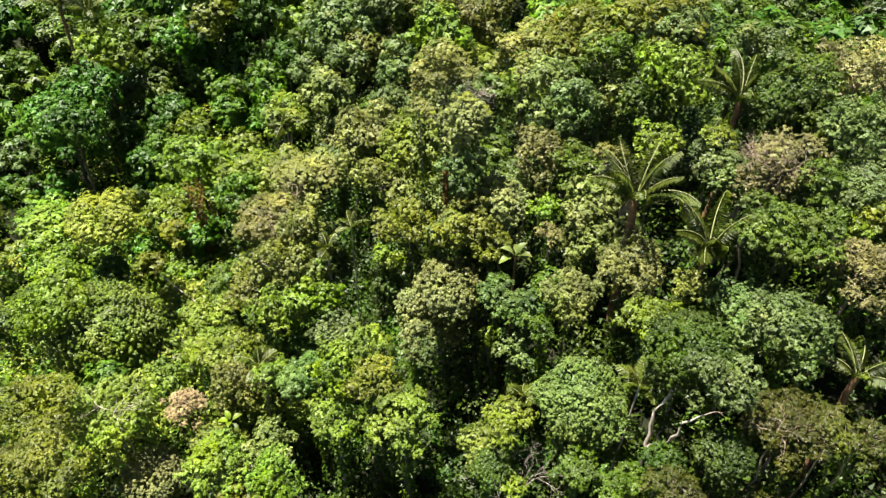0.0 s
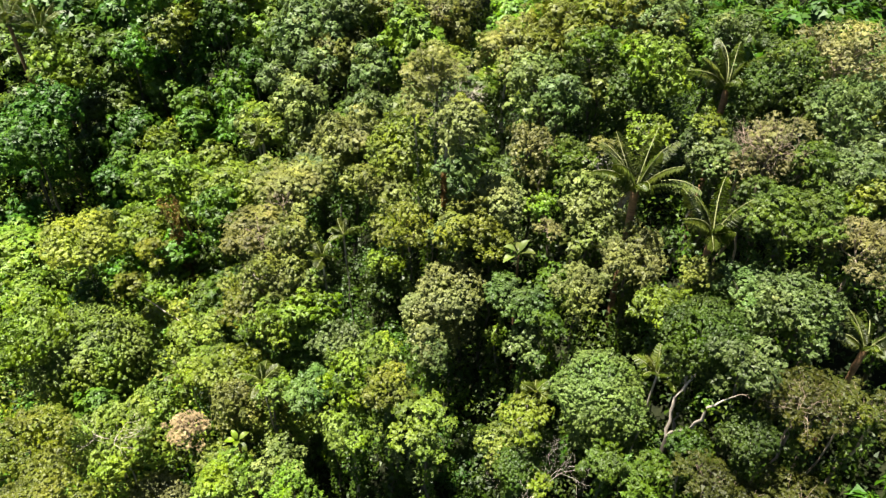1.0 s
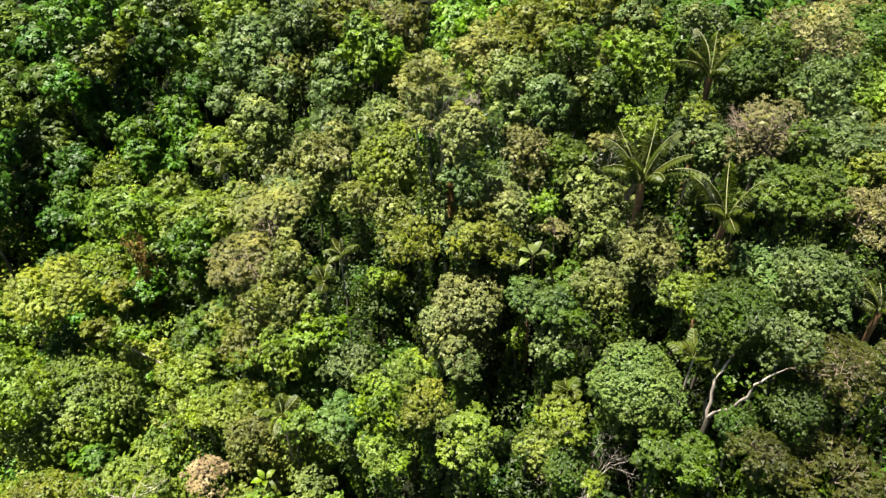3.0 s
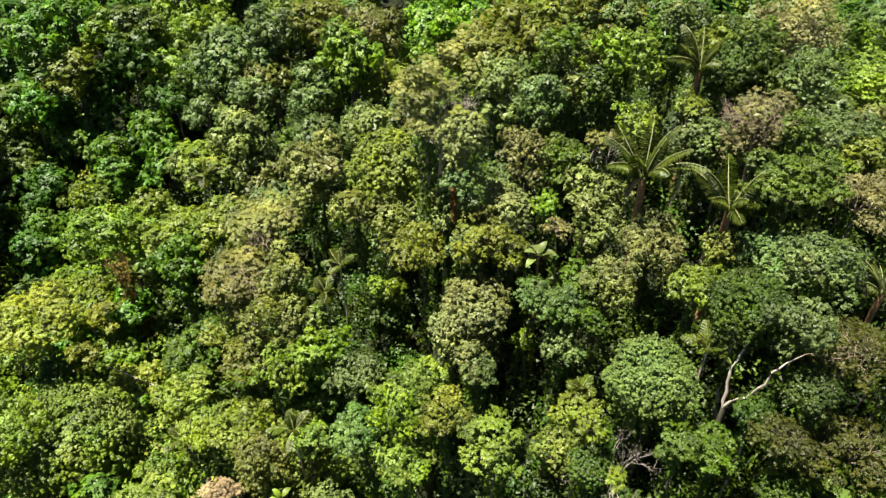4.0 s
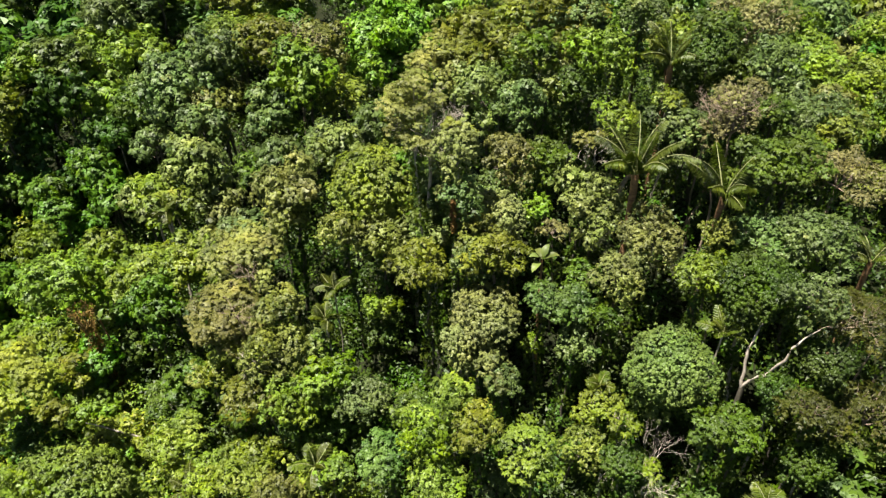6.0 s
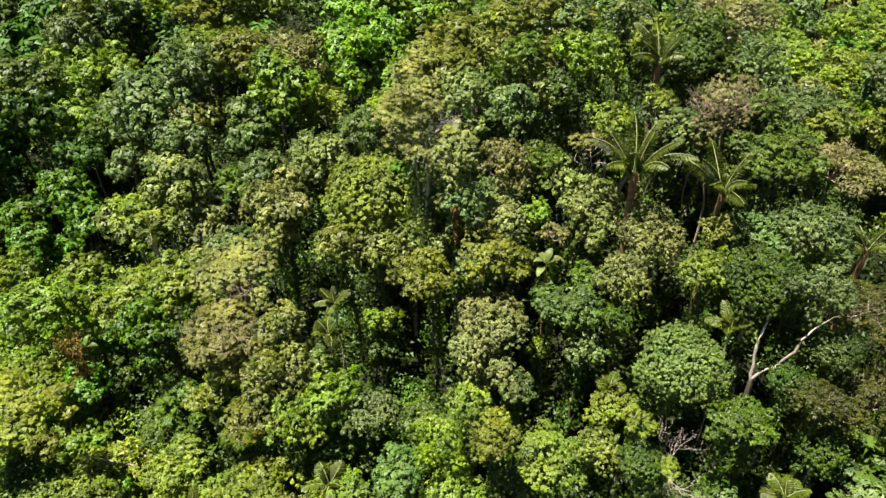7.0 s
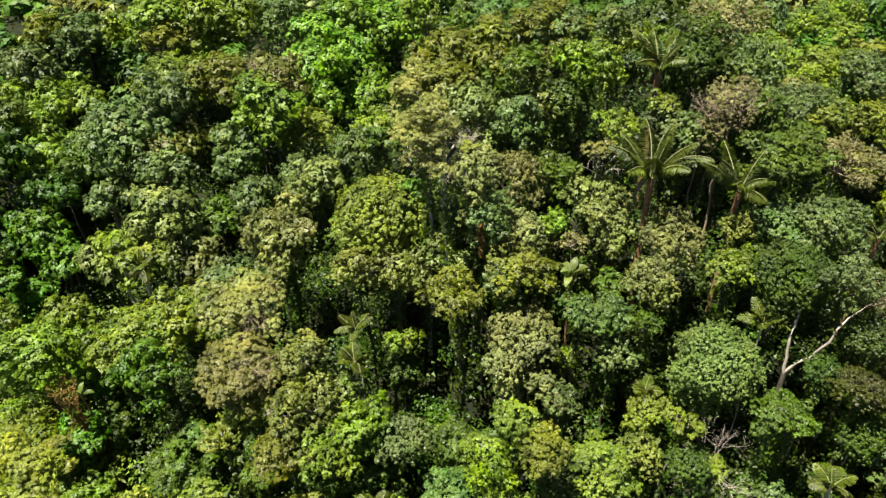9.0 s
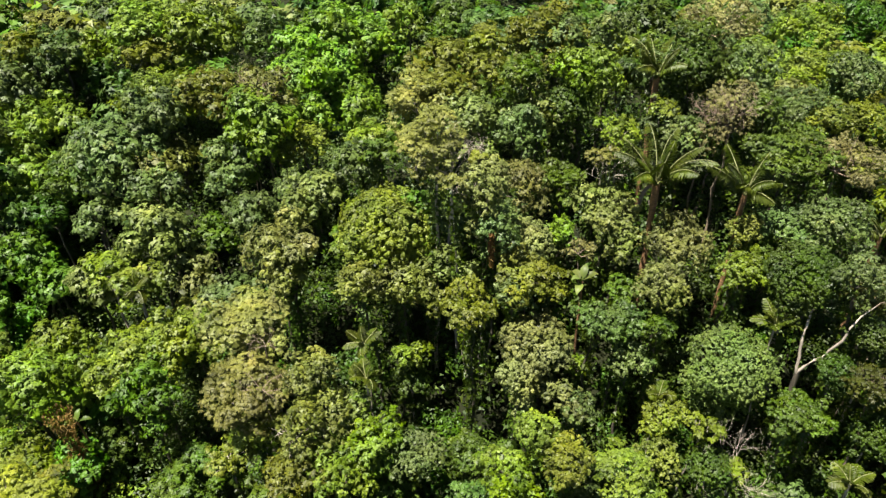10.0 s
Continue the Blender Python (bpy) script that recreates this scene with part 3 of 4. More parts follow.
tree("cl", -10.1, 41.2, 13.1, 1.5, 0.9)
tree("yg", -32.3, 41.2, 8.9, 2.7, 0.6)
tree("gr", 4.8, 41.7, 21.6, 1.3, 0.9)
tree("cl", 0.1, 41.8, 19.7, 1.5, 0.9)
tree("dk", -4.3, 42.0, 11.0, 1.4, 0.9)
tree("yg", -4.7, 42.0, 13.9, 0.7, 1.6)
tree("bo", 6.6, 42.0, 23.2, 1.9, 0.9)
tree("md", 1.5, 42.1, 21.5, 1.3, 1)
tree("mg", -29.4, 42.8, 4.4, 5.1, 0.6)
tree("go", -11.2, 43.2, 15.6, 1.7, 0.9)
tree("yg", -24.6, 43.3, 1.7, 2.6, 0.7)
tree("tn", -0.2, 43.4, 28.7, 2.2, 0.9)
tree("gr", 31.4, 43.8, 26.6, 1.9, 0.8)
tree("yb", 38.0, 44.2, 23.9, 2.1, 0.7)
tree("go", -2.2, 44.3, 18.3, 2.2, 0.8)
tree("gr", 1.9, 44.4, 21.5, 1.4, 0.9)
tree("yg", 15.5, 44.7, 28.2, 2.3, 0.8)
tree("gr", 9.0, 44.7, 25.7, 1.8, 0.9)
tree("dk", 14.0, 44.7, 25.8, 1.9, 1)
tree("oy", -21.0, 44.9, 4.6, 2.3, 0.8)
tree("md", 35.0, 45.3, 24.9, 1.8, 0.8)
tree("yb", 54.0, 45.4, 20.6, 2.5, 0.8)
tree("go", -5.1, 45.6, 18.7, 1.9, 0.9)
tree("bg", 51.4, 45.6, 20.0, 2.3, 0.8)
tree("cl", 12.3, 45.8, 25.7, 1.7, 0.9)
tree("bg", 0.6, 46.4, 21.9, 1.4, 0.9)
tree("yg", 38.9, 46.4, 25.3, 1.8, 0.8)
tree("oy", -14.6, 46.4, 10.4, 1.9, 0.7)
tree("bd", 66.1, 46.6, 18.1, 3.8, 0.9)
tree("yg", 52.0, 47.1, 21.6, 2.2, 0.8)
tree("md", 11.6, 47.2, 28.3, 2.0, 0.9)
tree("oy", -16.8, 47.2, 8.2, 1.6, 0.8)
tree("yg", 57.8, 47.4, 21.4, 2.3, 0.8)
tree("yd", -1.5, 47.4, 20.2, 3.6, 0.85)
tree("md", 36.9, 47.5, 26.6, 2.2, 0.8)
tree("gr", 22.2, 47.6, 29.0, 1.8, 0.8)
tree("tn", -14.3, 47.7, 13.3, 3.0, 0.7)
tree("gr", 16.5, 48.4, 29.5, 2.4, 0.8)
tree("cl", 8.0, 48.5, 25.4, 2.3, 0.9)
tree("gr", 44.8, 48.6, 23.7, 2.8, 0.8)
tree("bd", -30.7, 48.7, 5.7, 1.8, 0.8)
tree("ty", -30.2, 49.4, 11.4, 3.3, 0.75)
tree("ol", 16.4, 49.4, 29.9, 2.9, 0.7)
tree("gr", 44.3, 49.9, 24.7, 2.4, 0.8)
tree("md", -20.3, 50.1, 3.4, 2.2, 0.8)
tree("oy", -25.1, 50.3, 0.9, 2.5, 0.7)
tree("md", -18.9, 50.4, 5.0, 2.1, 0.9)
tree("tn", -12.1, 51.1, 15.3, 3.1, 0.7)
tree("md", 23.1, 51.3, 27.3, 2.2, 0.8)
tree("or", 11.8, 51.3, 27.7, 1.6, 0.8)
tree("yg", -37.6, 51.4, 2.5, 2.4, 0.7)
tree("ol", 8.9, 53.0, 26.4, 2.2, 0.8)
tree("go", -7.3, 53.1, 17.3, 1.9, 0.9)
tree("ol", 14.8, 53.4, 28.4, 2.2, 0.8)
tree("tn", 6.6, 54.0, 25.9, 2.5, 0.8)
tree("bo", -6.7, 54.1, 17.6, 2.8, 0.8)
tree("bg", -19.7, 54.3, 10.4, 2.3, 0.9)
tree("yg", -14.6, 55.5, 12.3, 2.4, 0.7)
tree("or", 11.1, 55.8, 27.1, 2.7, 0.8)
tree("yg", -27.3, 56.3, -0.1, 2.7, 0.7)
tree("ty", -27.6, 56.8, 4.1, 1.8, 0.8)
tree("yb", -17.9, 58.1, 11.0, 3.0, 0.7)
tree("bg", -25.6, 58.4, 3.3, 1.9, 0.8)
tree("yb", -20.9, 58.8, 10.4, 1.9, 0.8)
tree("md", -24.5, 59.4, 1.5, 2.2, 0.8)
tree("cl", -0.9, 59.6, 17.4, 2.4, 0.9)
tree("yg", -29.2, 60.2, 3.9, 2.6, 0.8)
tree("yb", -43.2, 61.6, 1.1, 3.6, 0.7)
tree("oy", 7.4, 61.8, 18.9, 2.5, 0.7)
tree("gr", 0.1, 62.5, 15.3, 3.1, 0.8)
tree("gr", -5.4, 62.6, 16.1, 2.1, 0.9)
tree("oy", -16.2, 63.4, 13.6, 2.0, 0.9)
tree("yg", -26.4, 63.6, 7.6, 3.7, 0.9)
tree("bl", 22.9, 63.9, 24.9, 2.5, 0.8)
tree("cl", -10.8, 64.7, 10.8, 2.1, 0.9)
tree("bd", -39.5, 65.8, 11.6, 2.8, 0.9)
tree("yg", -32.0, 66.1, 0.4, 3.5, 0.6)
tree("cl", -11.3, 66.8, 11.3, 2.2, 0.9)
tree("md", -7.6, 67.2, 12.3, 1.9, 0.9)
tree("cl", -12.7, 67.6, 14.6, 2.9, 0.9)
tree("gr", -4.3, 67.9, 18.2, 2.4, 0.9)
tree("oy", -17.1, 68.4, 12.7, 2.1, 0.8)
tree("yg", -22.7, 68.4, 6.7, 2.7, 0.8)
tree("or", 3.3, 68.7, 17.7, 2.3, 0.8)
tree("vv", -0.5, 68.9, 19.8, 3.4, 1)
tree("yg", -28.2, 69.2, 9.5, 2.2, 0.8)
tree("gr", -10.8, 70.5, 16.8, 2.2, 0.9)
tree("cl", -18.3, 70.9, 10.4, 2.0, 0.9)
tree("bg", -44.3, 71.6, 9.2, 3.8, 0.8)
tree("bd", -35.7, 72.4, 2.8, 2.4, 0.8)
tree("bd", -35.6, 72.8, 0.8, 2.9, 0.9)
tree("bg", -34.3, 73.5, 3.3, 3.0, 0.8)
tree("gr", -15.3, 73.7, 14.3, 2.1, 0.9)
tree("md", -3.5, 74.0, 13.5, 2.2, 0.9)
tree("bd", -41.3, 74.8, 11.0, 3.4, 0.7, skirt=1.5)
tree("ol", -1.5, 75.1, 22.1, 3.0, 0.8)
tree("go", -8.2, 75.3, 16.6, 3.5, 0.75)
tree("bg", -20.7, 75.6, 8.4, 2.0, 0.9)
tree("vv", 8.5, 75.9, 15.9, 2.3, 0.9)
tree("go", 3.0, 76.3, 19.7, 3.8, 0.7)
tree("gr", -11.0, 76.4, 19.1, 4.0, 0.7)
tree("gr", -7.5, 76.6, 21.1, 2.6, 0.9)
tree("bg", -42.1, 76.9, 2.4, 2.9, 0.8)
tree("bg", -26.4, 77.2, 7.1, 2.1, 0.9)
tree("bd", -18.4, 77.7, 14.1, 1.4, 1.5)
tree("bl", 56.7, 78.2, 9.8, 3.5, 0.8)
tree("bg", -21.2, 78.5, 9.2, 2.3, 0.9)
tree("bd", -38.6, 78.7, 4.2, 2.6, 0.8)
tree("md", -14.8, 79.0, 16.8, 2.8, 0.7)
tree("bg", -25.0, 79.0, 3.8, 2.3, 0.8)
tree("bd", -34.5, 79.1, 5.5, 3.4, 0.8)
tree("pk", 64.3, 79.2, 10.0, 4.3, 0.8)
tree("bg", -21.7, 79.8, 10.2, 2.3, 0.9)
tree("bg", -27.1, 80.3, 8.1, 2.0, 1)
tree("bd", -43.2, 80.5, 2.7, 3.0, 0.9)
tree("md", 32.8, 80.9, 18.7, 2.6, 1)
tree("yg", -41.2, 81.1, 12.0, 3.2, 0.6, skirt=1.6)
tree("bd", -20.0, 82.1, 13.1, 2.3, 0.9)
tree("yg", -41.8, 82.7, 14.2, 3.1, 0.8)
tree("bg", -31.2, 83.0, 8.1, 2.2, 1)
tree("md", -37.6, 83.3, 6.9, 4.2, 0.8, skirt=1.7)
tree("bg", -33.7, 83.6, 13.3, 2.5, 0.9)
tree("bd", -27.5, 83.9, 4.9, 3.2, 1.1)
tree("bd", -24.4, 83.9, 7.3, 2.0, 1)
tree("bd", -22.4, 84.1, 17.3, 2.6, 0.9)
tree("yg", 27.6, 84.3, 19.7, 2.3, 0.9)
tree("yg", -4.1, 84.4, 19.4, 3.7, 0.55)
tree("bd", -21.6, 84.4, 4.9, 3.3, 1)
tree("vv", 19.1, 84.8, 8.9, 3.8, 0.8)
tree("yg", -17.7, 85.2, 14.6, 3.1, 0.6)
tree("bg", -36.2, 86.5, 5.9, 4.1, 0.8)
tree("md", -36.3, 86.6, 12.4, 3.4, 0.8)
tree("ol", -29.0, 86.8, 15.9, 3.0, 0.9)
tree("bd", -27.2, 87.6, 9.6, 2.9, 0.9)
tree("vv", 13.7, 88.0, 14.1, 3.9, 0.9)
tree("bg", -31.6, 88.4, 19.2, 3.4, 0.8)
tree("bd", -32.7, 88.8, 9.8, 2.1, 1)
tree("yg", -24.7, 89.1, 19.0, 2.3, 0.9)
tree("bd", -26.2, 89.4, 13.0, 2.5, 0.9)
tree("md", -21.6, 89.6, 18.9, 3.2, 0.8)
tree("vv", 18.9, 89.6, 14.0, 3.5, 0.9)
tree("ol", -1.8, 91.7, 21.5, 2.4, 0.8)
tree("yg", -15.9, 91.8, 16.7, 4.7, 0.6)
tree("bg", -28.6, 92.2, 19.7, 2.8, 0.9)
tree("ol", 53.6, 92.4, 9.7, 3.1, 0.8)
tree("vv", 22.2, 92.4, 9.8, 3.8, 0.8)
tree("yg", 4.6, 92.5, 21.4, 4.5, 0.8)
tree("ol", -20.7, 93.0, 15.2, 3.3, 0.8)
tree("vv", 16.9, 93.1, 15.9, 3.2, 1)
tree("vv", 22.7, 94.7, 16.2, 3.5, 1.1)
tree("vv", 27.8, 94.8, 13.3, 3.6, 1.1)
tree("yb", -1.3, 95.4, 23.1, 3.7, 0.8)
tree("gr", -15.9, 96.2, 20.1, 2.9, 0.9)
tree("bd", -5.6, 98.2, 16.5, 2.9, 0.9)
tree("bl", -9.4, 98.2, 21.3, 2.9, 1)
tree("bl", 15.5, 98.3, 17.5, 3.0, 1)
tree("bg", 51.7, 98.5, 9.8, 4.5, 0.8)
tree("vv", 26.9, 99.1, 14.2, 3.5, 1.2)
tree("ol", -12.4, 99.4, 22.5, 2.4, 0.9)
tree("vv", 35.5, 100.1, 11.7, 3.3, 1.2)
tree("gr", -15.5, 100.3, 18.6, 3.1, 0.8)
tree("yg", -5.0, 101.5, 19.6, 2.9, 0.8)

# the tree with bare pale limbs under its deep-green crown
def pale_limbed_tree():
    x, y = 11.3, 22.4
    g = float(ground_height(x, y))
    root = new("tree")
    root.location = (x, y, g)
    tagged(root, "tall tree with bare twisting pale limbs", "tree", "rainforest trees")
    o = np.array((x, y, g))
    # dark bark puts the shade below the fork into the trunk's colour
    part("trunk", *tube(np.array([(11.0, 22.2, g - 0.3), (11.3, 22.5, g + 3), (11.1, 22.3, 13.5), (11.25, 22.4, 16.9)]) - o, (0.3, 0.25, 0.2, 0.16), 9), BARK, root)
    one = np.array([(11.2, 22.4, 16.7), (11.08, 22.49, 17.3), (11.24, 22.58, 17.95), (11.13, 22.67, 18.67), (11.2, 22.73, 19.1), (11.16, 22.8, 19.65), (11.55, 22.9, 20.1), (11.72, 22.97, 20.5), (11.94, 23.03, 20.8)]) - o
    part("limb", *tube(one, (0.11, 0.09, 0.1, 0.08, 0.095, 0.075, 0.08, 0.065, 0.06), 8), PALE, root)
    for k, tip in enumerate(((12.08, 23.08, 21.15), (11.8, 23.0, 21.1))):
        part("limb", *tube(np.array([(11.93, 23.03, 20.75), ((11.93 + tip[0]) / 2 + 0.04, 23.04, 20.95), tip]) - o, (0.06, 0.045, 0.02), 5), PALE, root)
    two = np.array([(11.2, 22.4, 16.8), (11.2, 22.1, 17.6), (11.43, 21.8, 18.18), (11.6, 21.5, 18.45), (11.75, 21.34, 19.07), (11.66, 21.1, 19.7), (11.83, 20.88, 20.2), (11.76, 20.8, 20.8), (11.79, 20.77, 21.3), (12.1, 20.72, 21.5), (12.34, 20.63, 21.93), (12.64, 20.22, 22.78)]) - o
    part("limb", *tube(two, (0.11, 0.09, 0.08, 0.095, 0.08, 0.075, 0.085, 0.065, 0.06, 0.055, 0.045, 0.028), 8), PALE, root)
    out = []
    branches(np.array((12.64, 20.22, 22.78)) - o, (0.3, -0.2, 0.9), 0.45, 0.022, 1, out)
    part("limb", *joined(out), TWIG, root)
    PLANTED.append((10.6, 20.8, 2.2))


pale_limbed_tree()

palm("tall feather palm with arching fronds and a brown trunk", 11.6, 34.6, 24.7, 4.0, 12, 0.22, 0.95, 44, 0.75, 0.075, 0.4, 0, BROWN, 1)
palm("feather palm with dark glossy fronds and a dry hanging leaf", 14.8, 30.1, 24.6, 3.4, 11, 0.17, 0.85, 40, 0.8, 0.075, 1.5, 0, BROWN, 1)
palm("feather palm with arching pale-ribbed fronds", 18.9, 40.7, 28.2, 3.9, 11, 0.2, 0.95, 42, 0.7, 0.075, 2.6, 0, BROWN, 1)
palm("feather palm in shade with pale drooping fronds", 21.3, 23.6, 21.6, 2.5, 9, 0.16, 0.7, 34, 0.7, 0.07, 0.9)
palm("dark palm with long drooping fronds", -43.6, 83.7, 16.4, 4.2, 11, 0.2, 0.9, 36, 0.6, 0.12, 0.2)
palm("dark palm with long drooping fronds", -47.2, 84.5, 17.2, 4.2, 11, 0.2, 0.9, 36, 0.6, 0.12, 1.2)
palm("slender understorey palm on a thin pale trunk", 10.7, 24.3, 19.7, 1.7, 8, 0.05, 0.5, 22, 0.15, 0.11, 0.5, 10, PALE, 0, (-0.6, -0.4))
palm("slender understorey palm with light green fronds", -7.1, 43.0, 15.9, 1.7, 7, 0.05, 0.6, 24, 0.6, 0.10, 0.8, 20, PALE)
palm("low understorey palm with wide fronds", -20.7, 40.0, 4.3, 2.1, 8, 0.06, 0.6, 26, 0.3, 0.09, 0.3, 35, PALE)
palm("slender palm with fresh light green fronds", -8.6, 40.6, 15.6, 1.4, 8, 0.07, 0.6, 26, 0.25, 0.11, 0.0, 10, PALE)
palm("low understorey palm with wide fronds", 5.1, 27.7, 14.7, 1.15, 8, 0.06, 0.55, 24, 0.3, 0.09, 1.9, 30, PALE)
palm("slender palm with fresh light green fronds", -12.6, 32.4, 11.8, 1.7, 7, 0.07, 0.6, 26, 0.25, 0.11, 2.2, 25, PALE)
palm("small palm with bright green feather fronds", 8.6, 16.9, 13.8, 1.4, 9, 0.08, 0.6, 26, 0.25, 0.10, 0.6, 20, PALE)
palm("young palm among the canopy crowns", -16.4, 62.6, 13.6, 2.2, 9, 0.08, 0.7, 24, 0.4, 0.11, 0.6, 25, PALE)

big_leaf_plant("broad-leaved plant with paddle leaves on a short stem", 4.7, 34.4, 20.2, 1.3, 6, 0.6, 70, KINDS["cl"][0])
big_leaf_plant("broad-leaved plant with bright yellow-green paddle leaves", -14.2, 29.2, 9.6, 1.0, 5, 2.3, 62, KINDS["yb"][0])
big_leaf_plant("broad-leaved plant with pale upturned paddle leaves", -24.3, 59.2, 6.6, 1.2, 4, 1.0)

bare_tree("bare pale forked tree with crooked twigs", 4.3, 21.6, 13.4, 2.9, PALE, 0.065, 5, 3, 0.45, 0.5)
tree("md", 10.5, 21.8, 15.2, 1.0, 0.8)
bare_tree("leafless brown tree with tangled dry twigs", 19.2, 34.3, 26.9, 2.2, TWIG, 0.07, 6, 3, 0.6, 0.7)
tree("pk", 19.4, 34.9, 26.0, 1.7, 0.8)
tree("gr", 18.0, 36.6, 25.0, 1.7, 0.9)
tree("dr", -18.1, 31.1, 8.8, 1.35, 0.9)
bare_tree("emergent tree of pale fanned-out twigs with hardly a leaf", 0.7, 42.6, 26.0, 3.0, PALE, 0.11, 9, 3, 1.25, 0.5)
bare_tree("bare slender tree with upright pale limbs", 10.9, 38.2, 23.0, 2.6, PALE, 0.055, 3, 2, 2.4)
tree("tn", 10.7, 38.5, 25.6, 0.9, 0.8)
bare_tree("leafless brown tree with tangled dry twigs", 18.6, 36.0, 26.5, 1.6, TWIG, 0.06, 5, 3, 0.7, 0.7)
bare_tree("bare pale forked tree with crooked twigs", -13.7, 41.3, 13.2, 1.6, PALE, 0.07, 4, 2, 0.4)


tree("yg", -3.6, 41.8, 13.4, 0.9, 1.3)
tree("gr", 18.0, 38.3, 25.0, 2.1, 0.9)
tree("go", -15.4, 33.6, 8.2, 1.9, 0.9)
tree("oy", -18.6, 38.6, 6.6, 1.8, 0.9)
bare_tree("dead leaning pale trunk with broken stubs", -31.4, 51.3, 4.6, 0.8, PALE, 0.11, 2, 1, 0.3)

for x, y, z, R in ((-22.3, 29.8, 9.8, 2.4), (-13.9, 45.4, 14.3, 1.9), (16.1, 20.2, 21.2, 1.7), (0.2, 73.6, 22.2, 2.6), (-12.2, 47.6, 15.6, 1.6), (2.2, 73.4, 21.0, 2.2), (0.6, 74.4, 21.2, 2.2), (-14.0, 41.0, 10.6, 1.3), (18.6, 20.1, 20.6, 1.5), (-11.0, 72.6, 17.0, 1.8)):
    bare_tree("thin tree of bare pale twigs among leafy crowns", x, y, z, R, PALE if x < -15 else TWIG, 0.045, 5, 2, 0.7, 0.8)


def fallen_pole():
    ob = new("fallen_pole", mesh_of("fallen_pole", *tube(np.array([(-27.0, 50.2, 4.2), (-26.1, 49.9, 3.6), (-24.9, 49.4, 2.7), (-23.6, 49.0, 1.7)]), (0.05, 0.06, 0.07, 0.08), 6), PALE))
    tagged(ob, "thin fallen pale pole caught in the vines", "pole")


fallen_pole()


def dead_vine(label, x, y, low, high, spread, n=2600):
    """A curtain of rusty dead climbers."""
    u = np.random.default_rng(17)
    s, a = u.uniform(0, 1, n), u.uniform(0, 6.283, n)
    r = spread * (0.5 + 0.5 * np.sin(s * 8) ** 2) * u.uniform(0.3, 1, n) ** 0.5
    p = np.stack([x + np.cos(a) * r, y + np.sin(a) * r, low + (high - low) * s], 1)
    d = np.stack([np.cos(a), np.sin(a), 0 * a], 1)
    L = u.uniform(0.16, 0.4, n)
    ob = new("dead_vine", mesh_of("dead_vine", *slivers(p, d + u.normal(0, 0.5, (n, 3)), u.normal(0, 0.4, (n, 3)) - (0, 0, 1), L, L * 0.4), RUST))
    tagged(ob, label, "vine")


dead_vine("rusty brown curtain of dead climbers", -25.2, 58.4, float(ground_height(-25.2, 58.4)) + 0.1, 9.3, 1.05)
dead_vine("reddish-brown dead climber hanging from a pale crown", 0.2, 38.2, 21.6, 24.2, 0.22, 380)

tree("md", 15.0, 28.9, 21.4, 1.3, 1)
tree("go", 14.2, 29.2, 22.4, 1.1, 1)
tree("gr", 1.1, 38.7, 23.5, 1.35, 1.1)
tree("go", 1.6, 37.9, 21.7, 1.1, 1)
tree("ty", 2.3, 40.3, 27.4, 0.55, 0.9)
tree("ty", 1.5, 40.9, 27.9, 0.5, 0.9)
tree("bo", 11.9, 32.9, 21.8, 1.3, 1)


# smaller trees between them
def seen_ground(x, y, wider=0.0):
    a = math.degrees(math.atan2(x, y + 8.0))
    b = math.degrees(math.atan2(x + 26.0, y - 4.0))
    return (abs(a) < 37 + wider or 0 < b < 74 + wider) and y > 8


# deep shaded gaps where nothing tall grows
GAPS = ((-4.3, 39.8, 2.2), (-6.5, 39.9, 1.6), (8.2, 29.0, 1.8), (3.0, 27.3, 1.8), (18.8, 19.8, 2.0), (12.3, 24.8, 1.8), (-5.4, 36.5, 2.0), (1.2, 29.1, 1.5), (9.7, 19.9, 2.0), (10.7, 28.0, 1.8), (-13.0, 69.0, 2.0), (0.2, 24.7, 1.7), (1.0, 22.8, 1.7), (11.1, 22.5, 1.7), (17.7, 20.4, 1.7), (16.0, 19.1, 1.7), (20.5, 25.3, 1.7), (5.6, 26.8, 1.7), (1.7, 27.5, 1.7), (12.2, 18.9, 1.7), (-6.7, 35.1, 1.7), (-9.5, 33.8, 1.7), (-7.9, 47.4, 1.7), (8.6, 19.1, 1.7), (-13.4, 64.8, 1.7), (-34.1, 67.5, 1.7), (10.0, 26.9, 1.7), (18.2, 28.6, 1.7), (-20.0, 42.0, 1.8))
PLANTED.extend(GAPS)


def build_fill():
    fill = np.random.default_rng(11)
    # light and shade put into leaf colour: brighter kinds left, darker on the ridge
    sunny = ("yb", "yg", "bg", "md", "oy", "ol", "yg", "bg")
    ridge = ("bl", "go", "gr", "md", "dk", "gr", "md", "bo", "ol", "yg")
    shady = ("bd", "bd", "dk", "bl", "md")
    tries, made = 0, 0
    while tries < 9000 and made < 100:
        tries += 1
        x, y, R = fill.uniform(-60, 55), fill.uniform(10, 74), fill.uniform(1.2, 2.6)
        if not seen_ground(x, y) or (x > 6 and y > 62) or any(math.hypot(x - a, y - b) < 0.74 * (R + r) for a, b, r in PLANTED):
            continue
        names = shady if x < -18 and y > 66 else sunny if x < -13 else ridge
        tree(names[fill.integers(0, len(names))], x, y, float(canopy(x, y)) - R * 0.9 + fill.uniform(-5.0, -1.5), R, fill.uniform(0.8, 1.1), 1.25 + 0.007 * y)
        made += 1


build_fill()


